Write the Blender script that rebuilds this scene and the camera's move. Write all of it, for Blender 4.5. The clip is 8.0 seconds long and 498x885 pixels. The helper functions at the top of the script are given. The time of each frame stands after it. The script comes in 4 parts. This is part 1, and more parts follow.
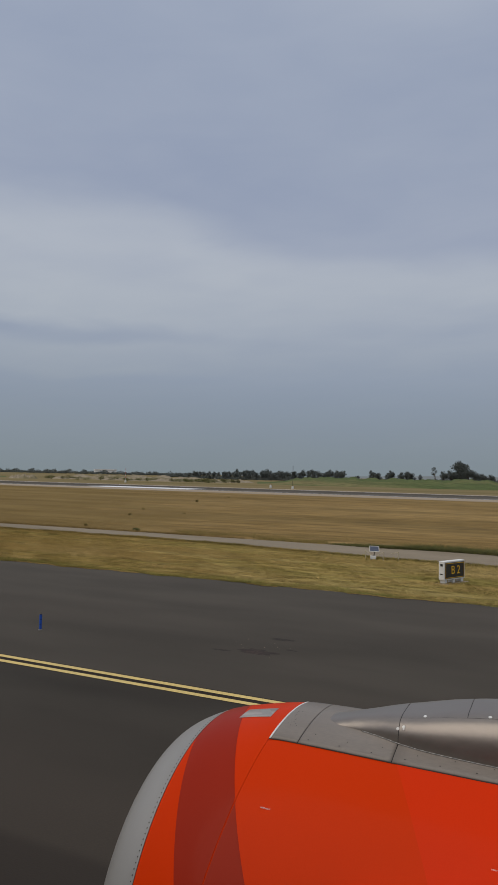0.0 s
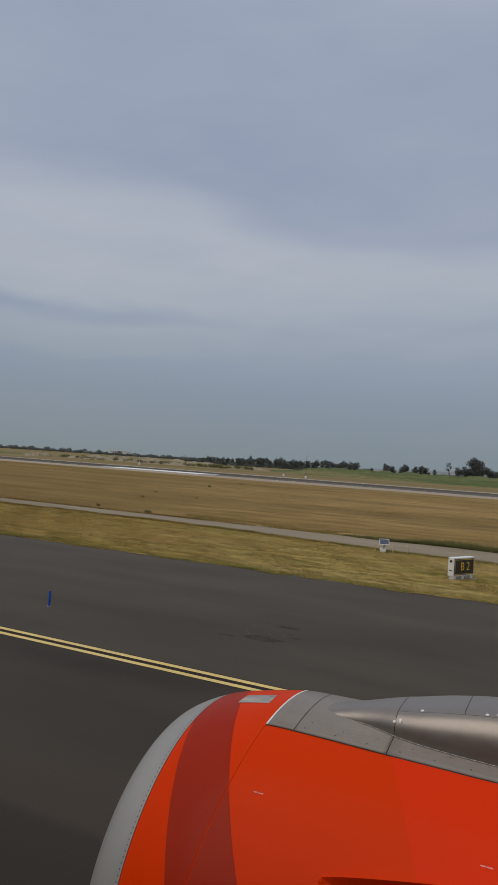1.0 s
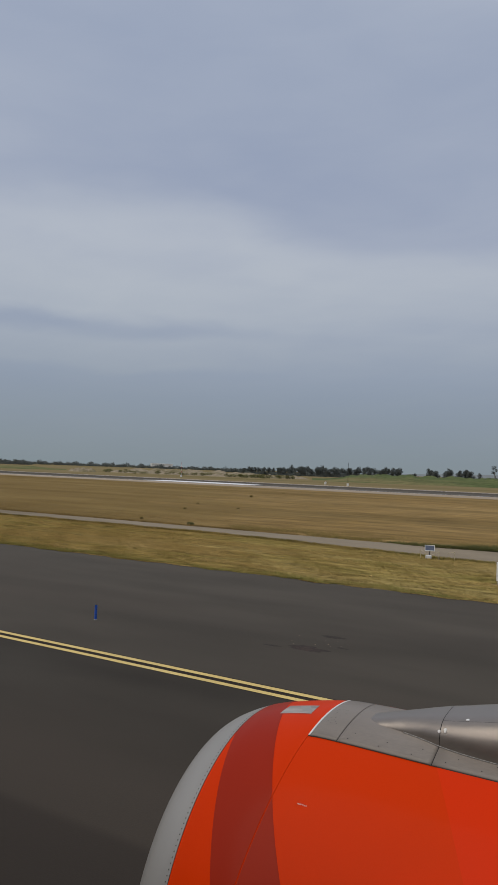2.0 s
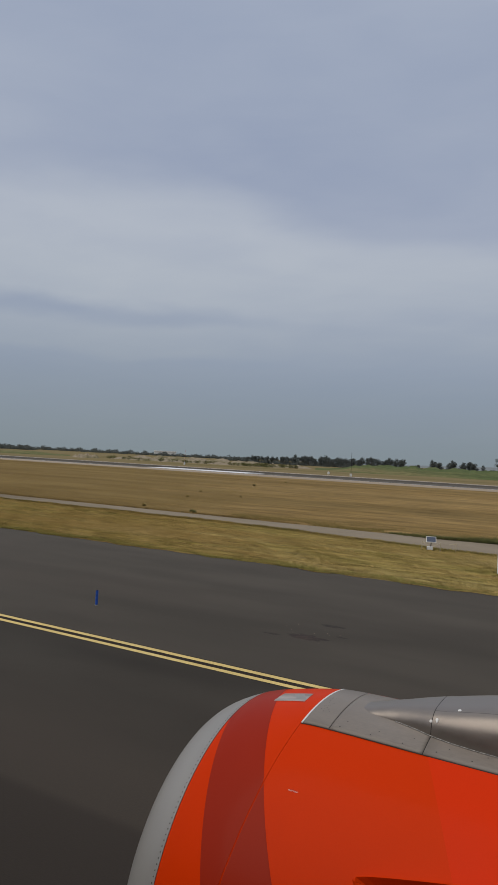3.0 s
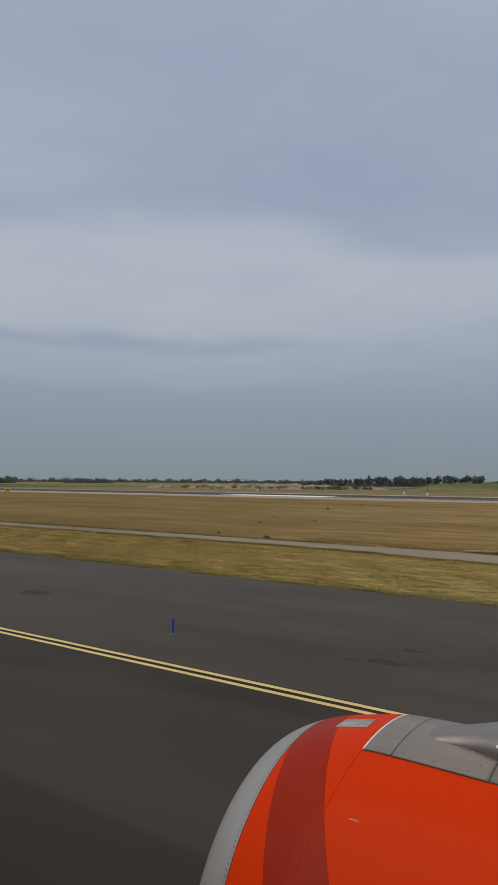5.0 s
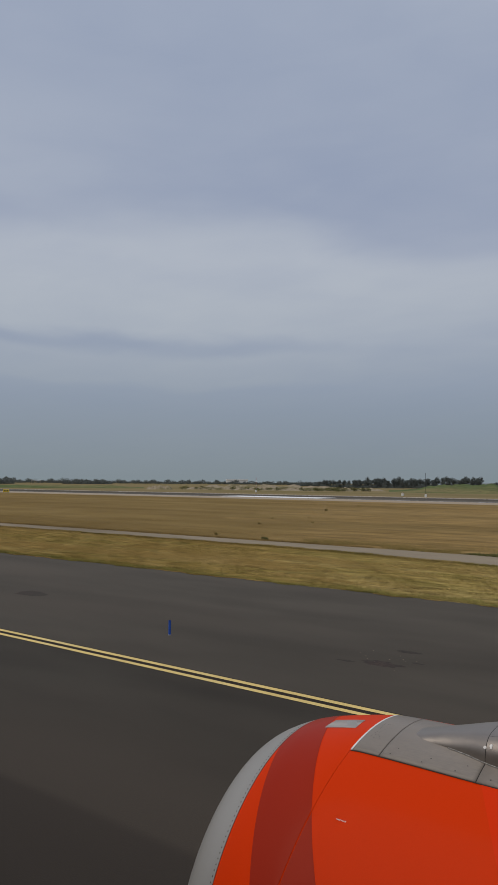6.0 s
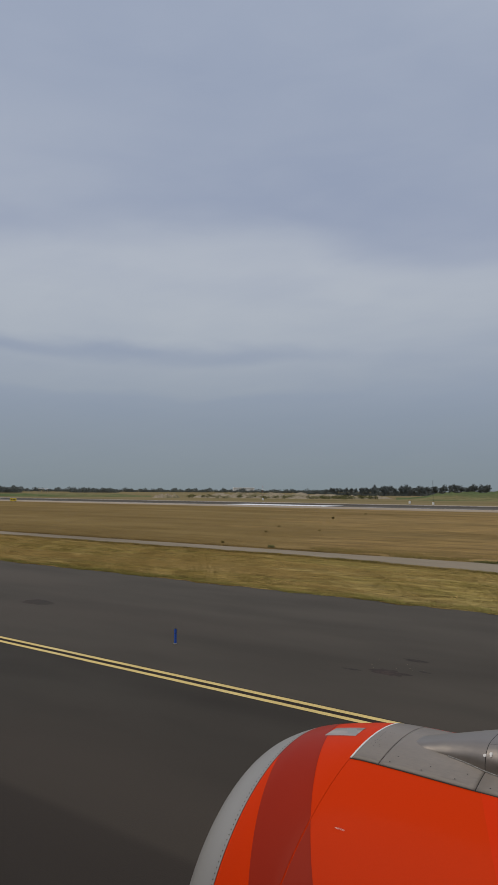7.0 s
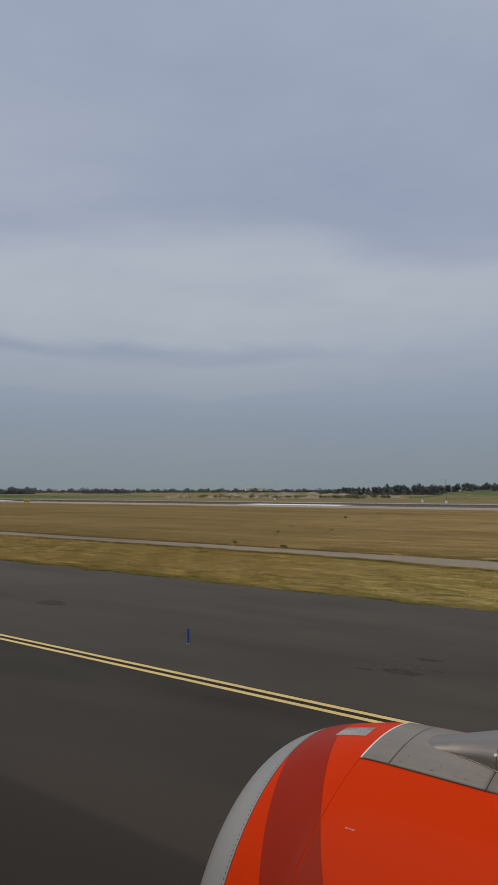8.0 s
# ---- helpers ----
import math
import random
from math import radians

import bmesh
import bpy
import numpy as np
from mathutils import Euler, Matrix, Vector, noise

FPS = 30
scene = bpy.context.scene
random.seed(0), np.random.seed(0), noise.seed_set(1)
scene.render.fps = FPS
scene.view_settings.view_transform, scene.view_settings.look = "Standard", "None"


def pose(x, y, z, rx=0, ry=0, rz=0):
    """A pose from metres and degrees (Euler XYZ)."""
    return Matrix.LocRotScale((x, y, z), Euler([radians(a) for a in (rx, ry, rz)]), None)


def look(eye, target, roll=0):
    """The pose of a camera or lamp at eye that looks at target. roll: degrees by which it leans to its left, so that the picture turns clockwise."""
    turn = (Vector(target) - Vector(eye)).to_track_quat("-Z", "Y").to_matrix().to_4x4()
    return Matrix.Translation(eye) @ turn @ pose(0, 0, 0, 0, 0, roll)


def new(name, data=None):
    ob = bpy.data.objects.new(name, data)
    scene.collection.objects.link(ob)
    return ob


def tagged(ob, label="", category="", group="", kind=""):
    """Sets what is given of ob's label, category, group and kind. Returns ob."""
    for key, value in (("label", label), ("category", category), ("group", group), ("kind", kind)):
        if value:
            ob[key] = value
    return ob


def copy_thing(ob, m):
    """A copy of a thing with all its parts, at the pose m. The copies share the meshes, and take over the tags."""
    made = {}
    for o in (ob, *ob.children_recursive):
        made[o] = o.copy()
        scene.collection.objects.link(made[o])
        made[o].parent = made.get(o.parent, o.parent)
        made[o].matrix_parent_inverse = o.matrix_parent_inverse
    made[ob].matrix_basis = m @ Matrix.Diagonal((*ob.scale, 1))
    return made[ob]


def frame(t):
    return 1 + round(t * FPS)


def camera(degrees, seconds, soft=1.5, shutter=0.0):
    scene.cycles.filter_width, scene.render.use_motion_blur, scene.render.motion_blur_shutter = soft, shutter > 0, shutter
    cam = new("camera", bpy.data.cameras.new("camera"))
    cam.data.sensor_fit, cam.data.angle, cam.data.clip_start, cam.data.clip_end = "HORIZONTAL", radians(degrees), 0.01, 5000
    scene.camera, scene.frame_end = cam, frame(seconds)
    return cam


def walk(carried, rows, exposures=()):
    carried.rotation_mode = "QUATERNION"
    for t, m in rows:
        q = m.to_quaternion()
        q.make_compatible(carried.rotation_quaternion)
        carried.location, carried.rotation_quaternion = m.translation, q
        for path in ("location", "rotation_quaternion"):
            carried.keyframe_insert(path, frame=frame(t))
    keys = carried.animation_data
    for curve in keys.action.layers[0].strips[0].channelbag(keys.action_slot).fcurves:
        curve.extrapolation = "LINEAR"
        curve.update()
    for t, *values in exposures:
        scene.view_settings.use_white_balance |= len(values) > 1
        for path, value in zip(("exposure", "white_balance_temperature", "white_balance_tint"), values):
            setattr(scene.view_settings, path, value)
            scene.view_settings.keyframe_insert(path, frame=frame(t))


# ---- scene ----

# ---------------------------------------------------------------- camera
# x runs aft along the taxiway, y across it to the runway, z up; the eye sits at a cabin window
cam = camera(40.0, 8.0, soft=1.35)
PATH = [  # seconds, x, y, z, yaw to the left of +y, pitch up, roll
    (0.0, -0.153, -0.067, 4.406, 24.54, 2.74, 1.30),
    (0.5, -0.138, -0.061, 4.402, 25.03, 2.15, 2.81),
    (1.0, -0.128, -0.057, 4.408, 25.73, 1.62, 3.79),
    (1.5, -0.110, -0.049, 4.412, 25.60, 1.29, 4.32),
    (2.0, -0.092, -0.042, 4.410, 29.15, 2.26, 2.06),
    (2.2, -0.089, -0.040, 4.408, 30.02, 2.17, 2.52),
    (3.3, -0.049, -0.022, 4.415, 29.34, 0.66, 2.98),
    (3.5, -0.037, -0.017, 4.422, 30.06, 0.18, 3.09),
    (4.0, 0.000, 0.000, 4.414, 31.05, 0.64, 2.15),
    (4.5, 0.032, 0.015, 4.410, 33.65, 3.03, -0.06),
    (5.0, 0.058, 0.028, 4.408, 35.47, 3.22, 0.40),
    (5.2, 0.067, 0.032, 4.410, 35.20, 3.13, 0.43),
    (6.3, 0.116, 0.057, 4.403, 35.51, 3.52, 0.46),
    (6.5, 0.126, 0.062, 4.401, 35.61, 3.71, 0.34),
    (7.0, 0.140, 0.069, 4.400, 35.93, 4.00, 0.34),
    (7.5, 0.158, 0.079, 4.397, 36.01, 3.99, 0.06),
    (8.0, 0.159, 0.080, 4.401, 36.92, 3.99, -0.06),
]


def eye_pose(x, y, z, yaw, pitch, roll):
    a, p = radians(yaw), radians(pitch)
    ahead = Vector((-math.sin(a) * math.cos(p), math.cos(a) * math.cos(p), math.sin(p)))
    return look((x, y, z), Vector((x, y, z)) + ahead, roll)


walk(cam, [(r[0], eye_pose(*r[1:])) for r in PATH], [(0, -.05), (1.0, -.06), (1.6, 0), (2.2, .02), (3.5, 0), (4.0, .04), (4.5, .05), (5.2, -.01), (6.5, -.03), (8.0, -.03)])

# ---------------------------------------------------------------- light
SUN_EL, SUN_AZ = 60.0, 215.0


def lin(r, g, b):
    """Linear colour from 8-bit display values."""
    return tuple((c / 255 / 12.92 if c <= 10 else ((c / 255 + 0.055) / 1.055) ** 2.4) for c in (r, g, b)) + (1.0,)


def make_world():
    w = bpy.data.worlds.new("overcast_sky")
    scene.world = w
    w.use_nodes = True
    nt = w.node_tree
    nt.nodes.clear()
    N, L = nt.nodes.new, nt.links.new
    out, bg = N("ShaderNodeOutputWorld"), N("ShaderNodeBackground")
    L(bg.outputs[0], out.inputs[0])
    sky = N("ShaderNodeTexSky")
    sky.sky_type, sky.sun_disc = "NISHITA", False
    sky.sun_elevation, sky.sun_rotation = radians(SUN_EL), radians(SUN_AZ)
    sky.dust_density, sky.air_density = 3.0, 1.2
    geo = N("ShaderNodeTexCoord")
    sep = N("ShaderNodeSeparateXYZ")
    L(geo.outputs["Generated"], sep.inputs[0])

    def math_node(op, a, b=None):
        m = N("ShaderNodeMath")
        m.operation = op
        for i, v in enumerate((a, b)):
            if v is None:
                continue
            if isinstance(v, (int, float)):
                m.inputs[i].default_value = v
            else:
                L(v, m.inputs[i])
        return m.outputs[0]

    z = sep.outputs[2]
    # cloud deck seen in perspective: flat layer coordinates
    den = math_node("ADD", math_node("MAXIMUM", z, 0.0), 0.16)
    px, py = math_node("DIVIDE", sep.outputs[0], den), math_node("DIVIDE", sep.outputs[1], den)
    comb = N("ShaderNodeCombineXYZ")
    L(px, comb.inputs[0])
    L(py, comb.inputs[1])

    def cloud(scale, detail, rough, off):
        mp = N("ShaderNodeMapping")
        mp.inputs["Location"].default_value = (off, off * 1.7, 0)
        mp.inputs["Rotation"].default_value = (0, 0, radians(-28))
        mp.inputs["Scale"].default_value = (0.55, 1.25, 1)
        L(comb.outputs[0], mp.inputs[0])
        t = N("ShaderNodeTexNoise")
        t.inputs["Scale"].default_value, t.inputs["Detail"].default_value = scale, detail
        t.inputs["Roughness"].default_value = rough
        t.inputs["Distortion"].default_value = 0.25
        L(mp.outputs[0], t.inputs["Vector"])
        return t.outputs[0]

    # broad soft streaks lying nearly level, and finer ones within them
    def streaks(scale, flat, detail, off, tilt):
        mp = N("ShaderNodeMapping")
        mp.inputs["Location"].default_value = (off, off * 1.7, off * .6)
        mp.inputs["Rotation"].default_value = (radians(tilt), radians(tilt), 0)
        mp.inputs["Scale"].default_value = (1, 1, flat)
        L(geo.outputs["Generated"], mp.inputs[0])
        t = N("ShaderNodeTexNoise")
        t.inputs["Scale"].default_value, t.inputs["Detail"].default_value = scale, detail
        t.inputs["Roughness"].default_value, t.inputs["Distortion"].default_value = .5, .35
        L(mp.outputs[0], t.inputs["Vector"])
        return math_node("SUBTRACT", t.outputs[0], .5)

    big, mid, small = streaks(2.2, 4.0, 3, 3.3, 5), streaks(4.2, 3.4, 4, 8.1, 5), cloud(4.2, 5, .5, 7.1)

    def height_ramp(v, stops):
        ramp = N("ShaderNodeValToRGB")
        els = ramp.color_ramp.elements
        els[0].position, els[0].color = stops[0]
        els[1].position, els[1].color = stops[-1]
        for p, c in stops[1:-1]:
            els.new(p).color = c
        L(v, ramp.inputs[0])
        return ramp.outputs[0]

    thin = height_ramp(z, [(0.0, lin(131, 143, 150)), (.07, lin(136, 148, 162)), (.14, lin(144, 156, 175)), (.30, lin(148, 159, 183)), (.60, lin(151, 163, 186)), (.8, lin(172, 182, 200)), (1.0, lin(196, 203, 214))])
    thick = height_ramp(z, [(0.0, lin(139, 149, 154)), (.10, lin(148, 158, 169)), (.20, lin(180, 187, 195)), (.32, lin(190, 196, 204)), (.60, lin(180, 188, 203)), (.8, lin(196, 202, 212)), (1.0, lin(214, 219, 226))])
    g = lambda v: (v, v, v, 1)
    # bearing to the left of +y and height over the horizon, in degrees, wavering like the cloud sheet
    def step(v, lo, hi):
        r = N("ShaderNodeMapRange")
        r.interpolation_type = "SMOOTHSTEP"
        r.inputs[1].default_value = lo
        r.inputs[2].default_value = hi
        L(v, r.inputs[0])
        return r.outputs[0]

    def add(*terms):
        total = terms[0]
        for t in terms[1:]:
            total = math_node("ADD", total, t)
        return total

    def times(*terms):
        total = terms[0]
        for t in terms[1:]:
            total = math_node("MULTIPLY", total, t)
        return total

    def inverse(v):
        return math_node("SUBTRACT", 1.0, v)

    az = times(math_node("ARCTAN2", times(sep.outputs[0], -1.0), sep.outputs[1]), 180 / math.pi)
    el = add(times(math_node("ARCSINE", z), 180 / math.pi), times(big, 3.2), times(mid, 2.6))
    share = times(add(az, 20.0), .01)
    edge = times(height_ramp(share, [(0.0, g(.27)), (.25, g(.283)), (.35, g(.290)), (.41, g(.298)), (.47, g(.318)), (.53, g(.336)), (.60, g(.348)), (.66, g(.343)), (.75, g(.317)), (1.0, g(.30))]), 60.0)
    over = math_node("SUBTRACT", el, edge)
    under_top = inverse(step(add(over, times(mid, 3.2)), -1.3, 1.9))
    west = step(az, 25.0, 38.0)
    sheet = times(under_top, add(times(west, step(el, 11.3, 13.0)), times(inverse(west), step(el, 5.5, 15.5))))
    shelf = times(step(el, 7.4, 8.4), inverse(step(el, 10.2, 11.2)), step(az, 22.0, 36.0))
    veil = times(step(el, 18.0, 24.0), inverse(step(el, 27.0, 33.0)), step(az, 40.0, 55.0))
    crest = times(step(el, 30.0, 37.0), inverse(step(az, 8.0, 26.0)))
    cover = add(.20, times(sheet, .47), times(shelf, .34), times(veil, .22), times(crest, .3), times(step(el, 31.0, 40.0), .14), times(step(el, 42.0, 70.0), .3))
    amount = add(cover, times(mid, .42), times(big, .35), times(math_node("SUBTRACT", small, .5), .22))
    clamp = N("ShaderNodeClamp")
    L(amount, clamp.inputs[0])
    mul = N("ShaderNodeMix")
    mul.data_type = "RGBA"
    L(clamp.outputs[0], mul.inputs[0])
    L(thin, mul.inputs[6])
    L(thick, mul.inputs[7])
    # thin blue of the clear sky above shows through the layer
    clear = N("ShaderNodeVectorMath")
    clear.operation = "SCALE"
    L(sky.outputs[0], clear.inputs[0])
    clear.inputs["Scale"].default_value = 0.06
    mix = N("ShaderNodeMix")
    mix.data_type = "RGBA"
    mix.inputs[0].default_value = 0.06
    L(mul.outputs[2], mix.inputs[6])
    L(clear.outputs[0], mix.inputs[7])
    L(mix.outputs[2], bg.inputs[0])
    bg.inputs[1].default_value = 1.0


make_world()
sun_data = bpy.data.lights.new("sun", "SUN")
sun_data.energy, sun_data.angle, sun_data.color = 1.5, radians(60), (1.0, 0.92, 0.79)
sun = new("sun", sun_data)
_a, _e = radians(SUN_AZ), radians(SUN_EL)
sun.matrix_basis = look((0, 0, 60), Vector((0, 0, 60)) - Vector((math.sin(_a) * math.cos(_e), math.cos(_a) * math.cos(_e), math.sin(_e))))


# ---------------------------------------------------------------- materials
def material(name, c1, c2, rough=0.7, metal=0.0, scale=3.0, fine=40.0, fine_amount=0.3, bump=0.1, c3=None, stretch=(1, 1, 1),
             island=0.0, each=0.0, coat=0.0, rough_var=0.08, contrast=0.25, spec=0.5, upright=False):
    """Two colours mixed by broad noise, broken by fine noise, with relief; c3: a third colour in large patches."""
    m = bpy.data.materials.new(name)
    m.use_nodes = True
    nt = m.node_tree
    N, L = nt.nodes.new, nt.links.new
    b = nt.nodes["Principled BSDF"]
    tc = N("ShaderNodeTexCoord")
    mp = N("ShaderNodeMapping")
    mp.inputs["Scale"].default_value = stretch
    L(tc.outputs["Object"], mp.inputs[0])

    def noise_tex(s, detail=4, off=0.0):
        t = N("ShaderNodeTexNoise")
        t.inputs["Scale"].default_value, t.inputs["Detail"].default_value = s, detail
        if off:
            mo = N("ShaderNodeMapping")
            mo.inputs["Location"].default_value = (off, off, off)
            L(mp.outputs[0], mo.inputs[0])
            L(mo.outputs[0], t.inputs["Vector"])
        else:
            L(mp.outputs[0], t.inputs["Vector"])
        return t.outputs[0]

    def remap(v, lo, hi, a=0.0, z=1.0):
        r = N("ShaderNodeMapRange")
        r.inputs[1].default_value, r.inputs[2].default_value, r.inputs[3].default_value, r.inputs[4].default_value = lo, hi, a, z
        L(v, r.inputs[0])
        return r.outputs[0]

    def blend(f, a, c, kind="MIX"):
        x = N("ShaderNodeMix")
        x.data_type, x.blend_type = "RGBA", kind
        for i, v in ((0, f), (6, a), (7, c)):
            if isinstance(v, (int, float, tuple)):
                x.inputs[i].default_value = v
            else:
                L(v, x.inputs[i])
        return x.outputs[2]

    broad = remap(noise_tex(scale), 0.5 - contrast, 0.5 + contrast)
    col = blend(broad, c1, c2)
    if c3 is not None:
        col = blend(remap(noise_tex(scale * 0.27, 5, 11.3), 0.48, 0.66), col, c3)
    tiny = noise_tex(fine, 5)
    grain = remap(tiny, 0.25, 0.75, 1 - fine_amount, 1 + fine_amount)
    g = N("ShaderNodeVectorMath")
    g.operation = "SCALE"
    L(col, g.inputs[0])
    L(grain, g.inputs["Scale"])
    col = g.outputs[0]
    if island or each:
        gi = N("ShaderNodeNewGeometry") if island else N("ShaderNodeObjectInfo")
        v = remap(gi.outputs["Random Per Island" if island else "Random"], 0, 1, 1 - (island or each), 1 + (island or each))
        g2 = N("ShaderNodeVectorMath")
        g2.operation = "SCALE"
        L(col, g2.inputs[0])
        L(v, g2.inputs["Scale"])
        col = g2.outputs[0]
    L(col, b.inputs["Base Color"])
    L(remap(tiny, 0.3, 0.7, max(0.02, rough - rough_var), min(1, rough + rough_var)), b.inputs["Roughness"])
    b.inputs["Metallic"].default_value = metal
    b.inputs["Specular IOR Level"].default_value = spec
    b.inputs["Coat Weight"].default_value = coat
    b.inputs["Coat Roughness"].default_value = 0.12
    if upright:  # thin blades pass light: shade them like the sward they form
        up = N("ShaderNodeCombineXYZ")
        up.inputs[2].default_value = 1.0
        L(up.outputs[0], b.inputs["Normal"])
    if bump:
        bp = N("ShaderNodeBump")
        bp.inputs["Strength"].default_value, bp.inputs["Distance"].default_value = bump, 0.02
        L(tiny, bp.inputs["Height"])
        L(bp.outputs[0], b.inputs["Normal"])
    return m


def rgb(r, g, b):
    return (r, g, b, 1.0)


M_SOIL = material("dry_field_soil", rgb(.185, .143, .067), rgb(.215, .168, .082), .95, scale=.045, fine=1.3, fine_amount=.18, bump=.1, c3=rgb(.150, .122, .052), stretch=(.45, 2.0, 1), spec=.05, contrast=.16)
M_GOLD = material("golden_field_soil", rgb(0.2583, 0.1713, 0.06674), rgb(0.1818, 0.1224, 0.04706), .95, scale=.085, fine=.7, fine_amount=.36, bump=.1, c3=rgb(0.3301, 0.2202, 0.09237), stretch=(.3, 1.2, 1), spec=.05, contrast=.12)
M_VERGE = material("mown_verge_soil", rgb(0.246, 0.1927, 0.05853), rgb(0.3247, 0.2393, 0.08336), .95, scale=.42, fine=1.9, fine_amount=.5, bump=.12, c3=rgb(0.3665, 0.2789, 0.1135), stretch=(.4, 1.5, 1), spec=.05, contrast=.13)
M_ASPHALT = material("taxiway_asphalt", rgb(0.03059, 0.02566, 0.01993), rgb(0.04715, 0.04049, 0.03209), .78, scale=.3, fine=45, fine_amount=.16, bump=.12, c3=rgb(0.05768, 0.04676, 0.03674), stretch=(.45, 1.2, 1), spec=.12, contrast=.14)
M_SHOULDER = material("shoulder_asphalt", rgb(0.05753, 0.04876, 0.03826), rgb(0.07484, 0.06364, 0.05049), .76, scale=.35, fine=45, fine_amount=.16, bump=.12, c3=rgb(0.07987, 0.06597, 0.05227), stretch=(.4, 1.3, 1), spec=.12, contrast=.14)
M_LINE_EDGE = material("brown_black_line_border", rgb(.026, .019, .014), rgb(.032, .025, .019), .85, scale=.6, fine=30, fine_amount=.2, bump=0, spec=.1)
M_PATCH = material("bitumen_patch", rgb(.036, .0295, .0250), rgb(.047, .0385, .0325), .85, scale=3.0, fine=12, fine_amount=.5, bump=.2, c3=rgb(.050, .036, .031), spec=.15)
M_ROAD = material("service_road_surface", rgb(.225, .186, .136), rgb(.265, .220, .163), .95, scale=.4, fine=9, fine_amount=.12, bump=.1, c3=rgb(.185, .150, .106), stretch=(.5, 1.5, 1), spec=.06)
M_CONCRETE = material("runway_shoulder_concrete", rgb(0.319, 0.2576, 0.188), rgb(0.374, 0.3053, 0.228), .95, scale=.06, fine=3, fine_amount=.12, bump=.05, c3=rgb(0.2585, 0.2173, 0.168), stretch=(.2, 2, 1), spec=.04)
M_RUNWAY = material("runway_asphalt", rgb(.064, .057, .048), rgb(.098, .088, .075), .95, scale=.08, fine=3, fine_amount=.12, bump=.05, c3=rgb(.14, .125, .107), stretch=(.06, 2, 1), spec=.02)
M_WHITE_MARK = material("white_runway_paint", rgb(.80, .80, .80), rgb(.72, .72, .73), .55, scale=.2, fine=6, fine_amount=.06, bump=.05)
M_YELLOW_LINE = material("pale_yellow_line_paint", rgb(0.6732, 0.5, 0.172), rgb(0.5712, 0.42, 0.1462), .75, scale=.8, fine=22, fine_amount=.16, bump=.15, c3=rgb(0.612, 0.48, 0.2064))
M_YELLOW_DASH = material("worn_yellow_dash_paint", rgb(.62, .40, .045), rgb(.52, .34, .05), .75, scale=2.5, fine=30, fine_amount=.2, bump=.2, c3=rgb(.66, .46, .12))
M_GRASS_MOWN = material("mown_grass_blades", rgb(0.2552, 0.2069, 0.05702), rgb(0.3742, 0.2717, 0.08644), .9, scale=.42, fine=1.9, fine_amount=.5, bump=0, c3=rgb(0.4366, 0.3213, 0.1241), stretch=(.4, 1.5, 1), island=.2, spec=.05, upright=True, contrast=.13)
M_STRAW = material("cut_straw", rgb(0.5057, 0.348, 0.1251), rgb(0.3794, 0.2592, 0.08834), .9, scale=.5, fine=3, fine_amount=.2, bump=0, c3=rgb(0.5517, 0.4036, 0.167), island=.15, spec=.05, upright=True, contrast=.15)
M_GRASS_EDGE = material("edge_grass_blades", rgb(0.2476, 0.2342, 0.06348), rgb(0.405, 0.3294, 0.1035), .9, scale=.6, fine=3, fine_amount=.3, bump=0, c3=rgb(0.2026, 0.205, 0.0552), island=.3, spec=.1, upright=True)
M_OLIVE = material("olive_grass_blades", rgb(0.235, 0.1727, 0.0589), rgb(0.19, 0.1474, 0.0475), .9, scale=.2, fine=2, fine_amount=.2, bump=0, island=.12, spec=.05, upright=True)
M_GRASS_TALL = material("tall_dry_grass_blades", rgb(0.3192, 0.212, 0.08476), rgb(0.2176, 0.1467, 0.05708), .9, scale=.085, fine=.7, fine_amount=.36, bump=0, c3=rgb(0.4159, 0.2783, 0.1211), stretch=(.3, 1.2, 1), island=.12, spec=.05, upright=True, contrast=.12)
M_GRASS_LOW = material("low_brown_grass_blades", rgb(0.2295, 0.152, 0.0552), rgb(0.1816, 0.1178, 0.0414), .9, scale=.07, fine=.7, fine_amount=.36, bump=0, c3=rgb(0.2805, 0.1947, 0.07728), stretch=(.35, 1.2, 1), island=.12, spec=.05, upright=True, contrast=.12)
M_WEED = material("green_weed_leaves", rgb(.085, .092, .030), rgb(.140, .128, .045), .85, scale=.5, fine=4, fine_amount=.3, bump=0, island=.3, spec=.1, upright=True)
# leaf colour lightened and greyed to hold the haze of distance
M_LEAF = material("hazed_tree_foliage", rgb(.128, .142, .130), rgb(.150, .160, .145), .9, scale=.3, fine=2, fine_amount=.25, bump=0, island=.25, spec=.05)


def let_light_through(m, share):
    """Thin leaves glow with the light behind them."""
    nt = m.node_tree
    b, out = nt.nodes["Principled BSDF"], nt.nodes["Material Output"]
    tr, mx = nt.nodes.new("ShaderNodeBsdfTranslucent"), nt.nodes.new("ShaderNodeMixShader")
    nt.links.new(b.inputs["Base Color"].links[0].from_socket, tr.inputs["Color"])
    mx.inputs[0].default_value = share
    nt.links.new(b.outputs[0], mx.inputs[1])
    nt.links.new(tr.outputs[0], mx.inputs[2])
    nt.links.new(mx.outputs[0], out.inputs["Surface"])


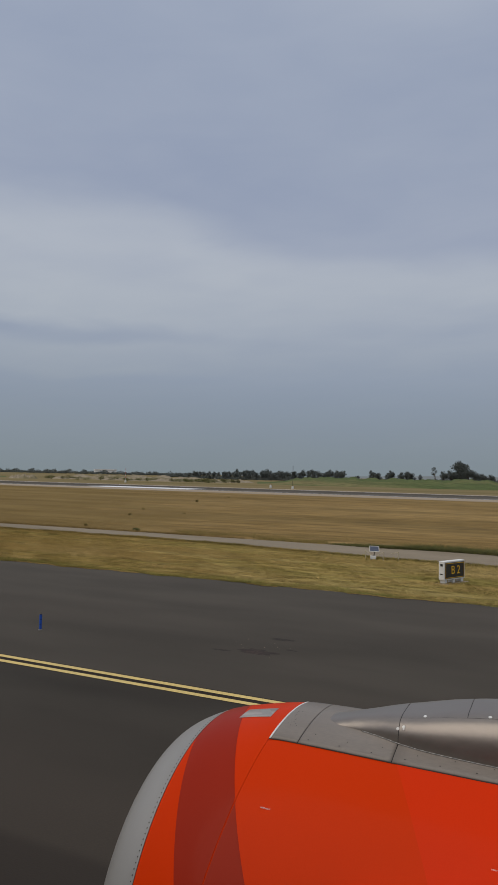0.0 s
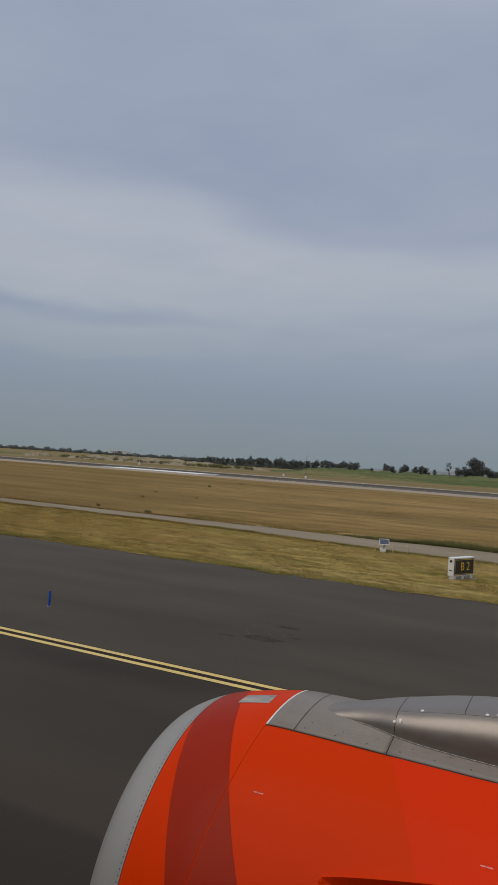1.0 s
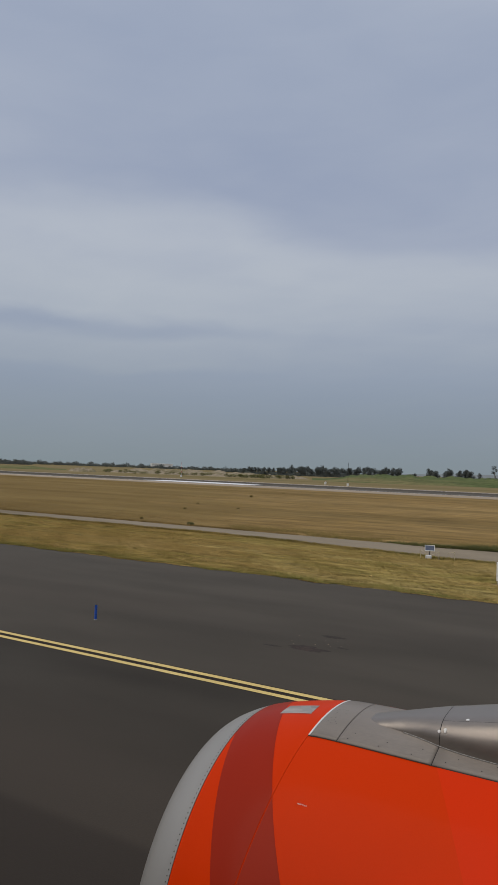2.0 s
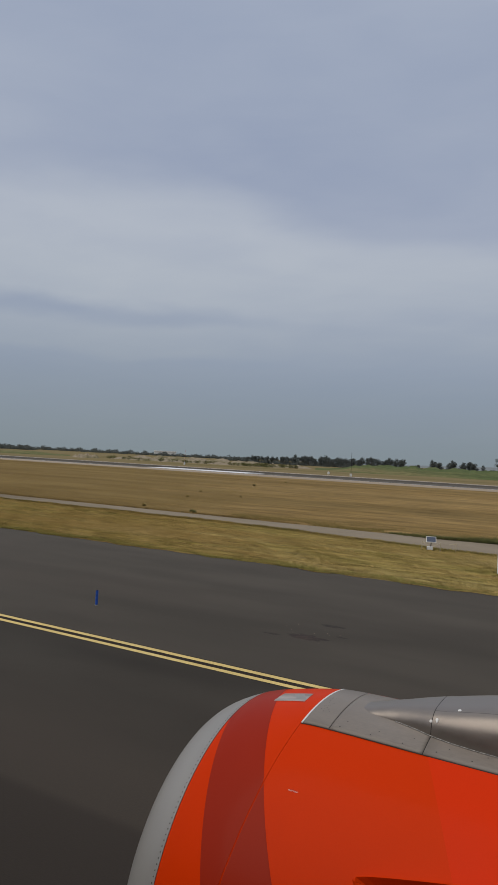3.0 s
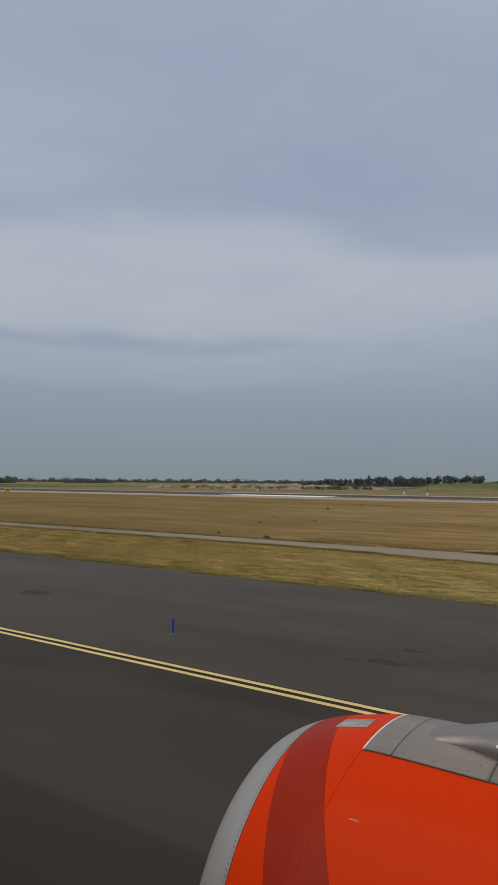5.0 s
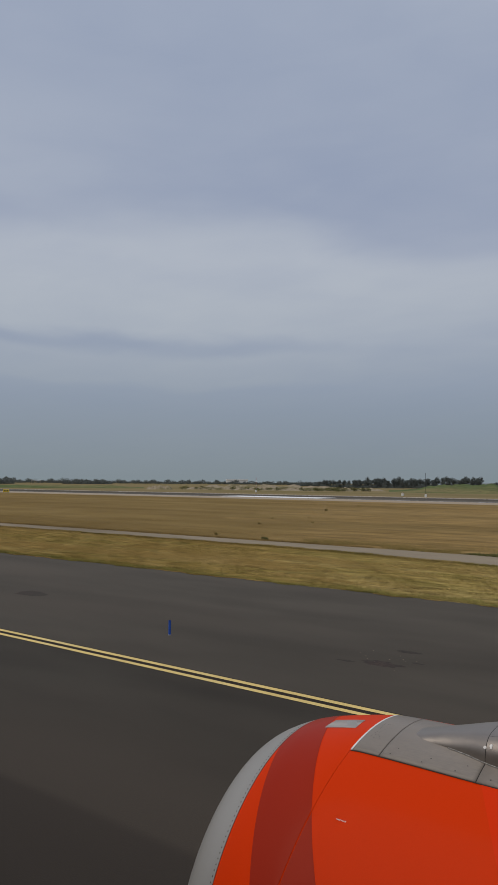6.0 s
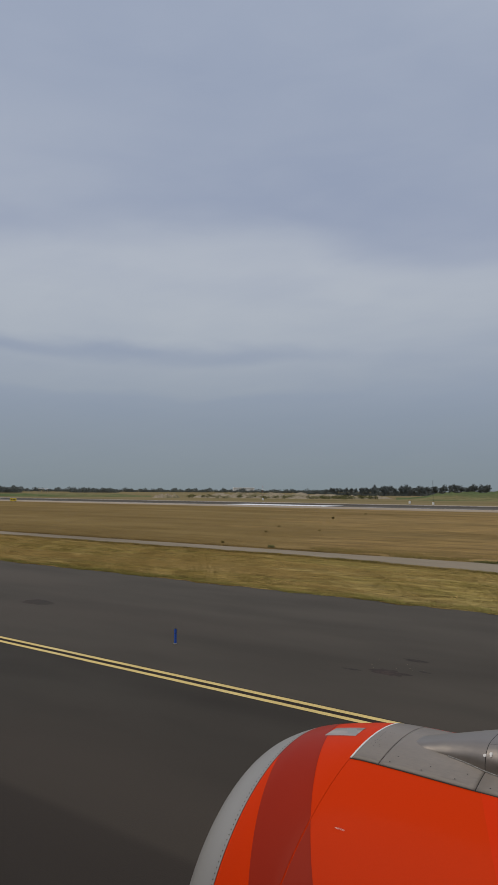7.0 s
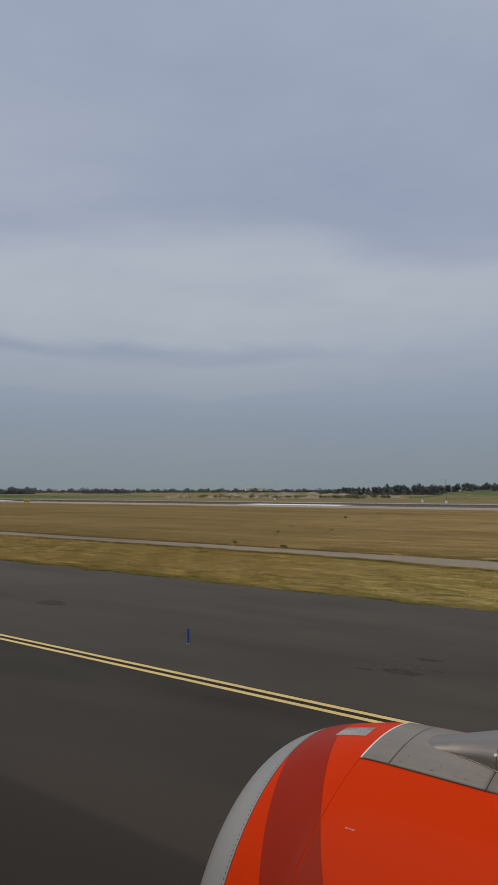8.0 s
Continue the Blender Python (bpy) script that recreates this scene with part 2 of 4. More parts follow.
let_light_through(M_LEAF, .45)
for sward in (M_GRASS_TALL, M_GRASS_LOW, M_OLIVE, M_WEED):
    sward.cycles.use_bump_map_correction = False
M_BARK = material("tree_bark", rgb(.10, .08, .06), rgb(.15, .12, .09), .9, scale=2, fine=12, fine_amount=.3, bump=.4)
M_HILL = material("green_bank_grass", rgb(.074, .098, .036), rgb(.106, .124, .048), .95, scale=.05, fine=.35, fine_amount=.45, bump=.2, c3=rgb(.165, .146, .066), stretch=(.5, 1.5, 1), spec=.05, contrast=.12)
M_SAND = material("pale_sand", rgb(.30, .25, .18), rgb(.22, .18, .12), .95, scale=.2, fine=.7, fine_amount=.35, bump=.2, c3=rgb(.15, .13, .07), spec=.05)
# haze is in the ridge's base colour, close to the low sky
M_FAR = material("hazed_ridge", rgb(.195, .215, .222), rgb(.205, .222, .226), 1.0, scale=.002, fine=.02, fine_amount=.06, bump=0, spec=0)
M_ORANGE = material("orange_gloss_paint", rgb(.605, .0345, .0005), rgb(.565, .0315, .0005), .40, scale=1.1, fine=160, fine_amount=.02, bump=0, coat=.025, c3=rgb(.585, .033, .0005), rough_var=.02, spec=.03)
M_STRIPE = material("dark_red_stripe_paint", rgb(.305, .0195, .0052), rgb(.278, .0172, .0046), .40, scale=1.3, fine=160, fine_amount=.02, bump=0, coat=.025, rough_var=.02, spec=.06)
M_RED = material("bright_red_paint", rgb(.65, .0315, .0025), rgb(.62, .030, .0022), .40, scale=1.2, fine=160, fine_amount=.02, bump=0, coat=.025, rough_var=.02, spec=.03)
M_LIP = material("dull_aluminium", rgb(0.2968, 0.2808, 0.2642), rgb(0.3498, 0.3326, 0.3141), .42, metal=.3, scale=1.4, fine=90, fine_amount=.04, bump=0, c3=rgb(0.318, 0.297, 0.2775), stretch=(3, 1, 1))
M_GREY = material("grey_fairing_paint", rgb(0.1966, 0.1687, 0.1445), rgb(0.2457, 0.2132, 0.1837), .45, scale=3.0, fine=60, fine_amount=.12, bump=0, c3=rgb(0.1615, 0.1357, 0.1142), stretch=(.5, 1.6, 1), spec=.38)
M_PYLON = material("silver_pylon_paint", rgb(0.245, 0.2128, 0.1881), rgb(0.272, 0.2384, 0.2109), .37, metal=.64, scale=2.5, fine=40, fine_amount=.06, bump=0, c3=rgb(0.225, 0.194, 0.171), stretch=(.5, 1.5, 1), rough_var=.03, spec=.25)
M_DARK = material("dark_seam", rgb(.02, .018, .017), rgb(.03, .027, .025), .8, scale=4, fine=60, bump=0)
M_SANDY = material("pale_yellow_post_paint", rgb(.52, .45, .31), rgb(.44, .37, .25), .6, scale=4, fine=40, fine_amount=.12, bump=0)
M_WHITE = material("white_paint", rgb(.74, .73, .71), rgb(.66, .65, .62), .5, scale=3, fine=50, fine_amount=.08, bump=.04)
M_PLACARD = material("foil_placard", rgb(.315, .270, .248), rgb(.225, .187, .170), .5, metal=.15, scale=14, fine=70, fine_amount=.15, bump=0, c3=rgb(.40, .36, .335), stretch=(.5, 2.2, 1), contrast=.16)
M_BLACK = material("black_sign_face", rgb(.018, .018, .018), rgb(.026, .026, .025), .5, scale=4, fine=60, fine_amount=.15, bump=.03)
M_LETTER = material("amber_lettering", rgb(.78, .47, .02), rgb(.72, .42, .02), .5, scale=6, fine=60, fine_amount=.08, bump=0)
M_BLUE = material("blue_marker_plastic", rgb(.022, .095, .44), rgb(.018, .075, .36), .45, scale=6, fine=60, fine_amount=.1, bump=0)
M_PANEL = material("solar_cell", rgb(.06, .075, .12), rgb(.09, .105, .15), .2, scale=9, fine=60, fine_amount=.1, bump=0)
M_SIGN_Y = material("yellow_sign_face", rgb(.72, .52, .03), rgb(.66, .47, .03), .5, scale=2, fine=20, fine_amount=.1, bump=0)
M_REDP = material("red_mast_paint", rgb(.45, .06, .04), rgb(.38, .05, .035), .5, scale=2, fine=20, bump=0)
# unseen skin, darker than its white paint to dim reflections on the engine
M_CABIN = material("darkened_aircraft_skin", rgb(0.136, 0.1296, 0.124), rgb(0.124, 0.1184, 0.1136), .35, scale=.6, fine=60, fine_amount=.03, bump=0, coat=.2)


# ---------------------------------------------------------------- mesh helpers
def mesh_of(name, bm, mat, smooth=False):
    me = bpy.data.meshes.new(name)
    bm.to_mesh(me)
    bm.free()
    me.materials.append(mat)
    if smooth:
        me.polygons.foreach_set("use_smooth", [True] * len(me.polygons))
    return me


def part(name, bm, mat, parent=None, label="", smooth=False):
    ob = new(name, mesh_of(name, bm, mat, smooth))
    if parent is not None:
        ob.parent = parent
    return tagged(ob, label) if label else ob


def empty(name, m, label, category, group="", kind=""):
    ob = new(name)
    ob.empty_display_size = 0.3
    ob.matrix_basis = m
    return tagged(ob, label, category, group, kind)


def box(bm, x0, x1, y0, y1, z0, z1, bevel=0.0):
    r = bmesh.ops.create_cube(bm, size=1)
    bmesh.ops.transform(bm, matrix=Matrix.Translation(((x0 + x1) / 2, (y0 + y1) / 2, (z0 + z1) / 2)) @ Matrix.Diagonal((x1 - x0, y1 - y0, z1 - z0, 1)), verts=r["verts"])
    if bevel:
        edges = list({e for v in r["verts"] for e in v.link_edges})
        bmesh.ops.bevel(bm, geom=edges, offset=bevel, segments=2, profile=.6, affect="EDGES")
    return bm


def boxed(*args, bevel=0.0):
    return box(bmesh.new(), *args, bevel=bevel)


def tube(bm, a, b, r0, r1=None, seg=8):
    a, b = Vector(a), Vector(b)
    q = (b - a).to_track_quat("Z", "Y").to_matrix().to_4x4()
    bmesh.ops.create_cone(bm, cap_ends=True, segments=seg, radius1=r0, radius2=r0 if r1 is None else r1, depth=(b - a).length,
                          matrix=Matrix.Translation((a + b) / 2) @ q)
    return bm


def raw(name, verts, faces, mat, smooth=False):
    """A mesh object from arrays of equal-sided faces."""
    verts, faces = np.asarray(verts, np.float32), np.asarray(faces, np.int32)
    me = bpy.data.meshes.new(name)
    me.vertices.add(len(verts))
    me.vertices.foreach_set("co", verts.ravel())
    me.loops.add(faces.size)
    me.loops.foreach_set("vertex_index", faces.ravel())
    me.polygons.add(len(faces))
    me.polygons.foreach_set("loop_start", np.arange(0, faces.size, faces.shape[1], dtype=np.int32))
    me.update(calc_edges=True)
    me.materials.append(mat)
    if smooth:
        me.polygons.foreach_set("use_smooth", [True] * len(me.polygons))
    return new(name, me)


def slab(name, x0, x1, y0, y1, z0, z1, mat, label, category, nx=1, wob=0.0, wob1=None):
    """A long flat slab along x whose long edges may waver a little (wob1: the far edge by itself)."""
    wob1 = wob if wob1 is None else wob1
    bm = bmesh.new()
    xs = [x0 + (x1 - x0) * i / nx for i in range(nx + 1)]
    rings = []
    for i, x in enumerate(xs):
        w0 = wob * noise.noise((x * .35, y0, 0)) + wob * .6 * noise.noise((x * 1.7, y0, 4))
        w1 = wob1 * noise.noise((x * .35, y1, 9)) + wob1 * .6 * noise.noise((x * 1.7, y1, 2))
        rings.append([bm.verts.new(c) for c in ((x, y0 + w0, z0), (x, y0 + w0, z1), (x, y1 + w1, z1), (x, y1 + w1, z0))])
    for a, b in zip(rings, rings[1:]):
        for i in range(4):
            bm.faces.new((a[i], b[i], b[(i + 1) % 4], a[(i + 1) % 4]))
    bm.faces.new(rings[0][::-1])
    bm.faces.new(rings[-1])
    bmesh.ops.recalc_face_normals(bm, faces=bm.faces)
    return tagged(part(name, bm, mat), label, category, kind="structure")


# ---------------------------------------------------------------- the ground
def ground_sheet():
    rings, seg = [0, 30, 80, 200, 500, 1200, 2600, 4600], 72
    bm = bmesh.new()
    prev = None
    for r in rings:
        if r == 0:
            cur = [bm.verts.new((0, 0, 0))]
        else:
            cur = [bm.verts.new((r * math.cos(2 * math.pi * i / seg), r * math.sin(2 * math.pi * i / seg), 0)) for i in range(seg)]
            for i in range(seg):
                j = (i + 1) % seg
                if len(prev) == 1:
                    bm.faces.new((prev[0], cur[i], cur[j]))
                else:
                    bm.faces.new((prev[i], cur[i], cur[j], prev[j]))
        prev = cur
    return tagged(part("ground", bm, M_SOIL), "flat airfield ground of dry brown grass and soil", "ground", kind="structure")


def across(m, darker, y0, y1, ragged):
    """Paving that turns darker over a soft ragged border lying along the taxiway."""
    nt = m.node_tree
    N, L = nt.nodes.new, nt.links.new
    b = nt.nodes["Principled BSDF"]
    old = b.inputs["Base Color"].links[0].from_socket
    tc, sep, mp, tex = N("ShaderNodeTexCoord"), N("ShaderNodeSeparateXYZ"), N("ShaderNodeMapping"), N("ShaderNodeTexNoise")
    L(tc.outputs["Object"], sep.inputs[0])
    L(tc.outputs["Object"], mp.inputs[0])
    mp.inputs["Scale"].default_value = (.12, .8, 1)
    L(mp.outputs[0], tex.inputs["Vector"])
    tex.inputs["Scale"].default_value, tex.inputs["Detail"].default_value = 1.0, 5
    wav = N("ShaderNodeMath")
    wav.operation = "MULTIPLY_ADD"
    L(tex.outputs[0], wav.inputs[0])
    wav.inputs[1].default_value = ragged
    L(sep.outputs[1], wav.inputs[2])
    f = N("ShaderNodeMapRange")
    f.interpolation_type = "SMOOTHSTEP"
    f.inputs[1].default_value, f.inputs[2].default_value = y0 + ragged / 2, y1 + ragged / 2
    f.inputs[3].default_value, f.inputs[4].default_value = 1, 0
    L(wav.outputs[0], f.inputs[0])
    dk = N("ShaderNodeMix")
    dk.data_type, dk.blend_type = "RGBA", "MULTIPLY"
    dk.inputs[7].default_value = darker
    L(f.outputs[0], dk.inputs[0])
    L(old, dk.inputs[6])
    L(dk.outputs[2], b.inputs["Base Color"])
    return m


ground_sheet()
slab("taxiway_road", -420, 260, -34, 25.4, -.15, .02, across(across(M_ASPHALT, rgb(.70, .69, .70), 2.0, 11.5, 1.6), rgb(.74, .73, .74), 6.36, 6.62, .14), "wide dark grey asphalt taxiway with worn surface", "taxiway", 680, .12)
slab("taxiway_shoulder_road", -420, 260, 12.585, 25.45, .0, .0225, across(M_SHOULDER, rgb(.88, .875, .87), 16.5, 21.5, 3.0), "older paving of the taxiway shoulder between the edge line and the grass", "taxiway", 680, .006, .14)
def forward(m, tone, r0, r1):
    """The sward turns to another tone ahead of the aircraft, between two slants x / y."""
    nt = m.node_tree
    N, L = nt.nodes.new, nt.links.new
    b = nt.nodes["Principled BSDF"]
    old = b.inputs["Base Color"].links[0].from_socket
    tc, sep, ratio, f, mix = N("ShaderNodeTexCoord"), N("ShaderNodeSeparateXYZ"), N("ShaderNodeMath"), N("ShaderNodeMapRange"), N("ShaderNodeMix")
    L(tc.outputs["Object"], sep.inputs[0])
    ratio.operation = "DIVIDE"
    L(sep.outputs[0], ratio.inputs[0])
    L(sep.outputs[1], ratio.inputs[1])
    f.interpolation_type = "SMOOTHSTEP"
    f.inputs[1].default_value, f.inputs[2].default_value = r1, r0
    f.inputs[3].default_value, f.inputs[4].default_value = 1, 0
    L(ratio.outputs[0], f.inputs[0])
    mix.data_type, mix.blend_type = "RGBA", "MULTIPLY"
    mix.inputs[7].default_value = tone
    L(f.outputs[0], mix.inputs[0])
    L(old, mix.inputs[6])
    L(mix.outputs[2], b.inputs["Base Color"])


for sward in (M_VERGE, M_GRASS_MOWN, M_STRAW, M_GRASS_EDGE):
    forward(sward, rgb(.88, .83, .77), -.20, -.75)
slab("verge_ground", -420, 260, 25.2, 39.6, -.1, .012, M_VERGE, "strip of mown yellow-green grass beside the taxiway", "grass verge", 200, .1)


def road_edge(x):
    """The service road's edge on the taxiway side: it flares aft."""
    t = np.clip((np.asarray(x, float) + 26) / 22, 0, 1)
    return 39.5 - 2.3 * t * t * (3 - 2 * t)


def service_road():
    bm = bmesh.new()
    rows = []
    for i in range(681):
        x = -420 + i
        near = float(road_edge(x)) + .2 * noise.noise((x * .35, 3, 0)) + .13 * noise.noise((x * 1.7, 3, 4))
        far = 42.9 + .2 * noise.noise((x * .35, 7, 9)) + .13 * noise.noise((x * 1.7, 7, 2))
        rows.append([bm.verts.new(c) for c in ((x, near, -.1), (x, near, .03), (x, far, .03), (x, far, -.1))])
    for a, b in zip(rows, rows[1:]):
        for i in range(4):
            bm.faces.new((a[i], b[i], b[(i + 1) % 4], a[(i + 1) % 4]))
    bmesh.ops.recalc_face_normals(bm, faces=bm.faces)
    tagged(part("service_road", bm, M_ROAD), "narrow pale brown service road between the grass strips", "road", kind="structure")


service_road()
slab("runway_shoulder", -1500, 1200, 149, 166, -.1, .02, M_CONCRETE, "pale concrete shoulder along the runway", "runway shoulder", 120, .5)
slab("runway_road", -1500, 1200, 166, 206, -.1, .03, M_RUNWAY, "dark asphalt runway far across the grass", "runway")
slab("runway_shoulder_far", -1500, 1200, 206, 214, -.1, .02, M_CONCRETE, "pale far edge of the runway", "runway shoulder")


def field_material():
    """Brown low sward giving way, over a broad ragged border, to tall golden grass further aft."""
    m = M_GOLD
    nt = m.node_tree
    N, L = nt.nodes.new, nt.links.new
    b = nt.nodes["Principled BSDF"]
    gold = b.inputs["Base Color"].links[0].from_socket
    tc = N("ShaderNodeTexCoord")
    sep = N("ShaderNodeSeparateXYZ")
    L(tc.outputs["Object"], sep.inputs[0])

    def op(kind, a, c):
        n = N("ShaderNodeMath")
        n.operation = kind
        for k, v in enumerate((a, c)):
            if isinstance(v, float):
                n.inputs[k].default_value = v
            else:
                L(v, n.inputs[k])
        return n.outputs[0]

    def tex(s, detail, sx, sy):
        mp = N("ShaderNodeMapping")
        mp.inputs["Scale"].default_value = (sx, sy, 1)
        t = N("ShaderNodeTexNoise")
        t.inputs["Scale"].default_value, t.inputs["Detail"].default_value = s, detail
        t.inputs["Roughness"].default_value = .6
        L(tc.outputs["Object"], mp.inputs[0])
        L(mp.outputs[0], t.inputs["Vector"])
        return t.outputs[0]

    slant = op("ADD", op("DIVIDE", sep.outputs[0], sep.outputs[1]), .60)
    rag = op("MULTIPLY", op("SUBTRACT", tex(.055, 6, .5, 2.2), .5), 1.3)
    f = N("ShaderNodeMapRange")
    f.interpolation_type = "SMOOTHSTEP"
    f.inputs[1].default_value, f.inputs[2].default_value = -.12, .16
    L(op("ADD", slant, rag), f.inputs[0])
    brown = N("ShaderNodeMix")
    brown.data_type = "RGBA"
    brown.inputs[6].default_value, brown.inputs[7].default_value = rgb(.152, .101, .036), rgb(.236, .164, .063)
    tone = N("ShaderNodeMapRange")
    tone.inputs[1].default_value, tone.inputs[2].default_value = .34, .66
    L(tex(.07, 6, .45, 1.5), tone.inputs[0])
    L(tone.outputs[0], brown.inputs[0])
    x = N("ShaderNodeMix")
    x.data_type = "RGBA"
    L(f.outputs[0], x.inputs[0])
    L(brown.outputs[2], x.inputs[6])
    L(gold, x.inputs[7])
    L(x.outputs[2], b.inputs["Base Color"])
    return m


slab("field_ground", -420, 260, 42.8, 149.2, -.1, .008, field_material(), "dry brown and golden grassland between the service road and the runway", "grassland", 200, .2)


def painted_line(name, y, w, z, mat, label):
    bm = bmesh.new()
    n = 300
    rows = []
    for i in range(n + 1):
        x = -150 + 250 * i / n
        e = .006 * noise.noise((x * 3.1, y, 1))
        rows.append((bm.verts.new((x, y - w / 2 + e, z)), bm.verts.new((x, y + w / 2 + e, z))))
    for a, b in zip(rows, rows[1:]):
        bm.faces.new((a[0], b[0], b[1], a[1]))
    return tagged(part(name, bm, mat), label, "road marking", "double edge line", kind="structure")


painted_line("line_border", 12.30, .50, .0232, M_LINE_EDGE, "dark border painted under the double edge line")
painted_line("edge_line", 12.14, .15, .026, M_YELLOW_LINE, "solid pale yellow taxiway edge line")
painted_line("edge_line", 12.46, .15, .026, M_YELLOW_LINE, "solid pale yellow taxiway edge line")


def dash(x, y):
    bm = bmesh.new()
    vs = []
    for i in range(13):
        yy = y + .9 * i / 12
        for s in (-1, 1):
            vs.append(bm.verts.new((x + s * (.165 + .008 * noise.noise((yy * 6, s, x))), yy + .03 * noise.noise((s * 3, yy, 5)), .027)))
    for i in range(12):
        bm.faces.new((vs[2 * i], vs[2 * i + 1], vs[2 * i + 3], vs[2 * i + 2]))
    tagged(part("painted_dash", bm, M_YELLOW_DASH), "worn yellow dash painted across the taxiway", "road marking", "holding dashes", kind="structure")


for k in range(3):
    dash(-4.7, 7.6 + 1.77 * k)


def side_stripe(y):
    bm = bmesh.new()
    rows = [(bm.verts.new((-1200 + 20 * i, y - .45, .036)), bm.verts.new((-1200 + 20 * i, y + .45, .036))) for i in range(106)]
    for a, b in zip(rows, rows[1:]):
        bm.faces.new((a[0], b[0], b[1], a[1]))
    tagged(part("runway_side_line", bm, M_WHITE_MARK), "worn white line along the runway edge", "runway marking", "runway side lines", kind="structure")


side_stripe(167.2)
side_stripe(204.8)


def aiming_mark(x0, x1, y0, y1):
    bm = bmesh.new()
    n = 24
    rows = []
    for i in range(n + 1):
        x = x0 + (x1 - x0) * i / n
        rows.append((bm.verts.new((x, y0, .036)), bm.verts.new((x, y1, .036))))
    for a, b in zip(rows, rows[1:]):
        bm.faces.new((a[0], b[0], b[1], a[1]))
    tagged(part("aiming_mark", bm, M_WHITE_MARK), "large white painted block on the runway", "road marking", kind="structure")


aiming_mark(-132, -96, 169, 181)
aiming_mark(-330, -262, 172, 180)


def bitumen_patch(cx, cy, rx, ry, seed):
    bm = bmesh.new()
    ring = []
    for i in range(40):
        a = 2 * math.pi * i / 40
        k = 1 + .5 * noise.noise((math.cos(a) * 1.6, math.sin(a) * 1.6, seed)) + .28 * noise.noise((math.cos(a) * 6, math.sin(a) * 6, seed))
        ring.append(bm.verts.new((cx + rx * k * math.cos(a), cy + ry * k * math.sin(a), .0245)))
    mid = bm.verts.new((cx, cy, .026))
    for i in range(40):
        bm.faces.new((mid, ring[i], ring[(i + 1) % 40]))
    tagged(part("bitumen_patch", bm, M_PATCH), "dark worn repair patch in the asphalt", "road patch", "asphalt patches", kind="structure")


bitumen_patch(-7.0, 15.75, .48, .22, 2.1)
bitumen_patch(-6.9, 17.25, .42, .11, 5.7)
bitumen_patch(-7.9, 15.5, .28, .07, 3.4)
bitumen_patch(-6.3, 16.3, .16, .06, 7.4)
bitumen_patch(-22.3, 17.1, .8, .4, 8.3)



def loose_chips(cx, cy, n, seed):
    """Pale chips of stone broken out of the asphalt."""
    rs = np.random.RandomState(seed)
    bm = bmesh.new()
    for _ in range(n):
        w = rs.uniform(.008, .022)
        m = Matrix.Translation((cx + rs.normal(0, .45), cy + rs.normal(0, .55), .024 + w * .3)) @ Matrix.Rotation(rs.uniform(0, 6.28), 4, "Z") @ Matrix.Diagonal((w * 1.7, w, w * .6, 1))
        bmesh.ops.create_icosphere(bm, subdivisions=1, radius=.6, matrix=m)
    tagged(part("stone_chips", bm, M_ROAD), "pale loose stone chips beside the asphalt patches", "stone chips", kind="stuff")


loose_chips(-7.1, 16.3, 12, 61)


# ---------------------------------------------------------------- grass
def blades(name, x, y, h, w, mat, label, lean=.5, seed=1, z=0.0):
    rs = np.random.RandomState(seed)
    n = len(x)
    a = rs.uniform(0, np.pi, n)
    dx, dy = np.cos(a) * w / 2, np.sin(a) * w / 2
    lx, ly = rs.normal(0, lean, n) * h, rs.normal(0, lean, n) * h
    v = np.empty((n, 3, 3), np.float32)
    v[:, 0] = np.stack([x - dx, y - dy, np.full(n, z)], -1)
    v[:, 1] = np.stack([x + dx, y + dy, np.full(n, z)], -1)
    v[:, 2] = np.stack([x + lx, y + ly, z + h], -1)
    ob = raw(name, v.reshape(-1, 3), np.arange(n * 3).reshape(-1, 3), mat)
    return tagged(ob, label, "grass", kind="stuff")


def patchy(x, y, s, seed):
    """Slow pseudo-random waves between 0 and 1 over the plan."""
    rs = np.random.RandomState(seed)
    v = np.zeros_like(x)
    for k in range(7):
        a, f = rs.uniform(0, 2 * np.pi), s * 1.45 ** k
        v += np.sin(f * (x * np.cos(a) * .6 + y * np.sin(a) * 1.4) + rs.uniform(0, 6.28)) / 1.3 ** k
    return .5 + .5 * np.tanh(v * .6)


def sow(n, y0, y1, seed, power=0.0):
    """Plan positions inside the strip, denser towards the taxiway for power > 0."""
    rs = np.random.RandomState(seed)
    u = rs.uniform(0, 1, n)
    y = y0 * (y1 / y0) ** u if power else y0 + (y1 - y0) * u
    lo, hi = -1.75 * y - 4, .12 * y + 3
    return lo + (hi - lo) * rs.uniform(0, 1, n), y, rs


x, y, rs = sow(260000, 25.5, 39.6, 11, 1)
tuft = patchy(x, y, 2.6, 3) * (.4 + .9 * patchy(x, y, .5, 34))
on = y < road_edge(x) + rs.normal(0, .12, len(x))
x, y, tuft = x[on], y[on], tuft[on]
blades("mown_grass", x, y, (.012 + .06 * tuft) * rs.uniform(.4, 1.4, len(x)), rs.uniform(.018, .05, len(x)), M_GRASS_MOWN, "short mown yellow-green grass, dry in patches", 1.1, 4, .01)
x, y, rs = sow(230000, 25.6, 39.6, 17, 1)
swath = .45 * patchy(x, y, 1.3, 31) + .55 * patchy(x, y * 1.6, .3, 32)
keep = swath + rs.normal(0, .07, len(x)) > .50 + .16 * np.exp(-(y - 25.5) / 1.2) - .05 * np.clip((y - 33) / 6, 0, 1)
keep &= y < road_edge(x)
n = int(keep.sum())
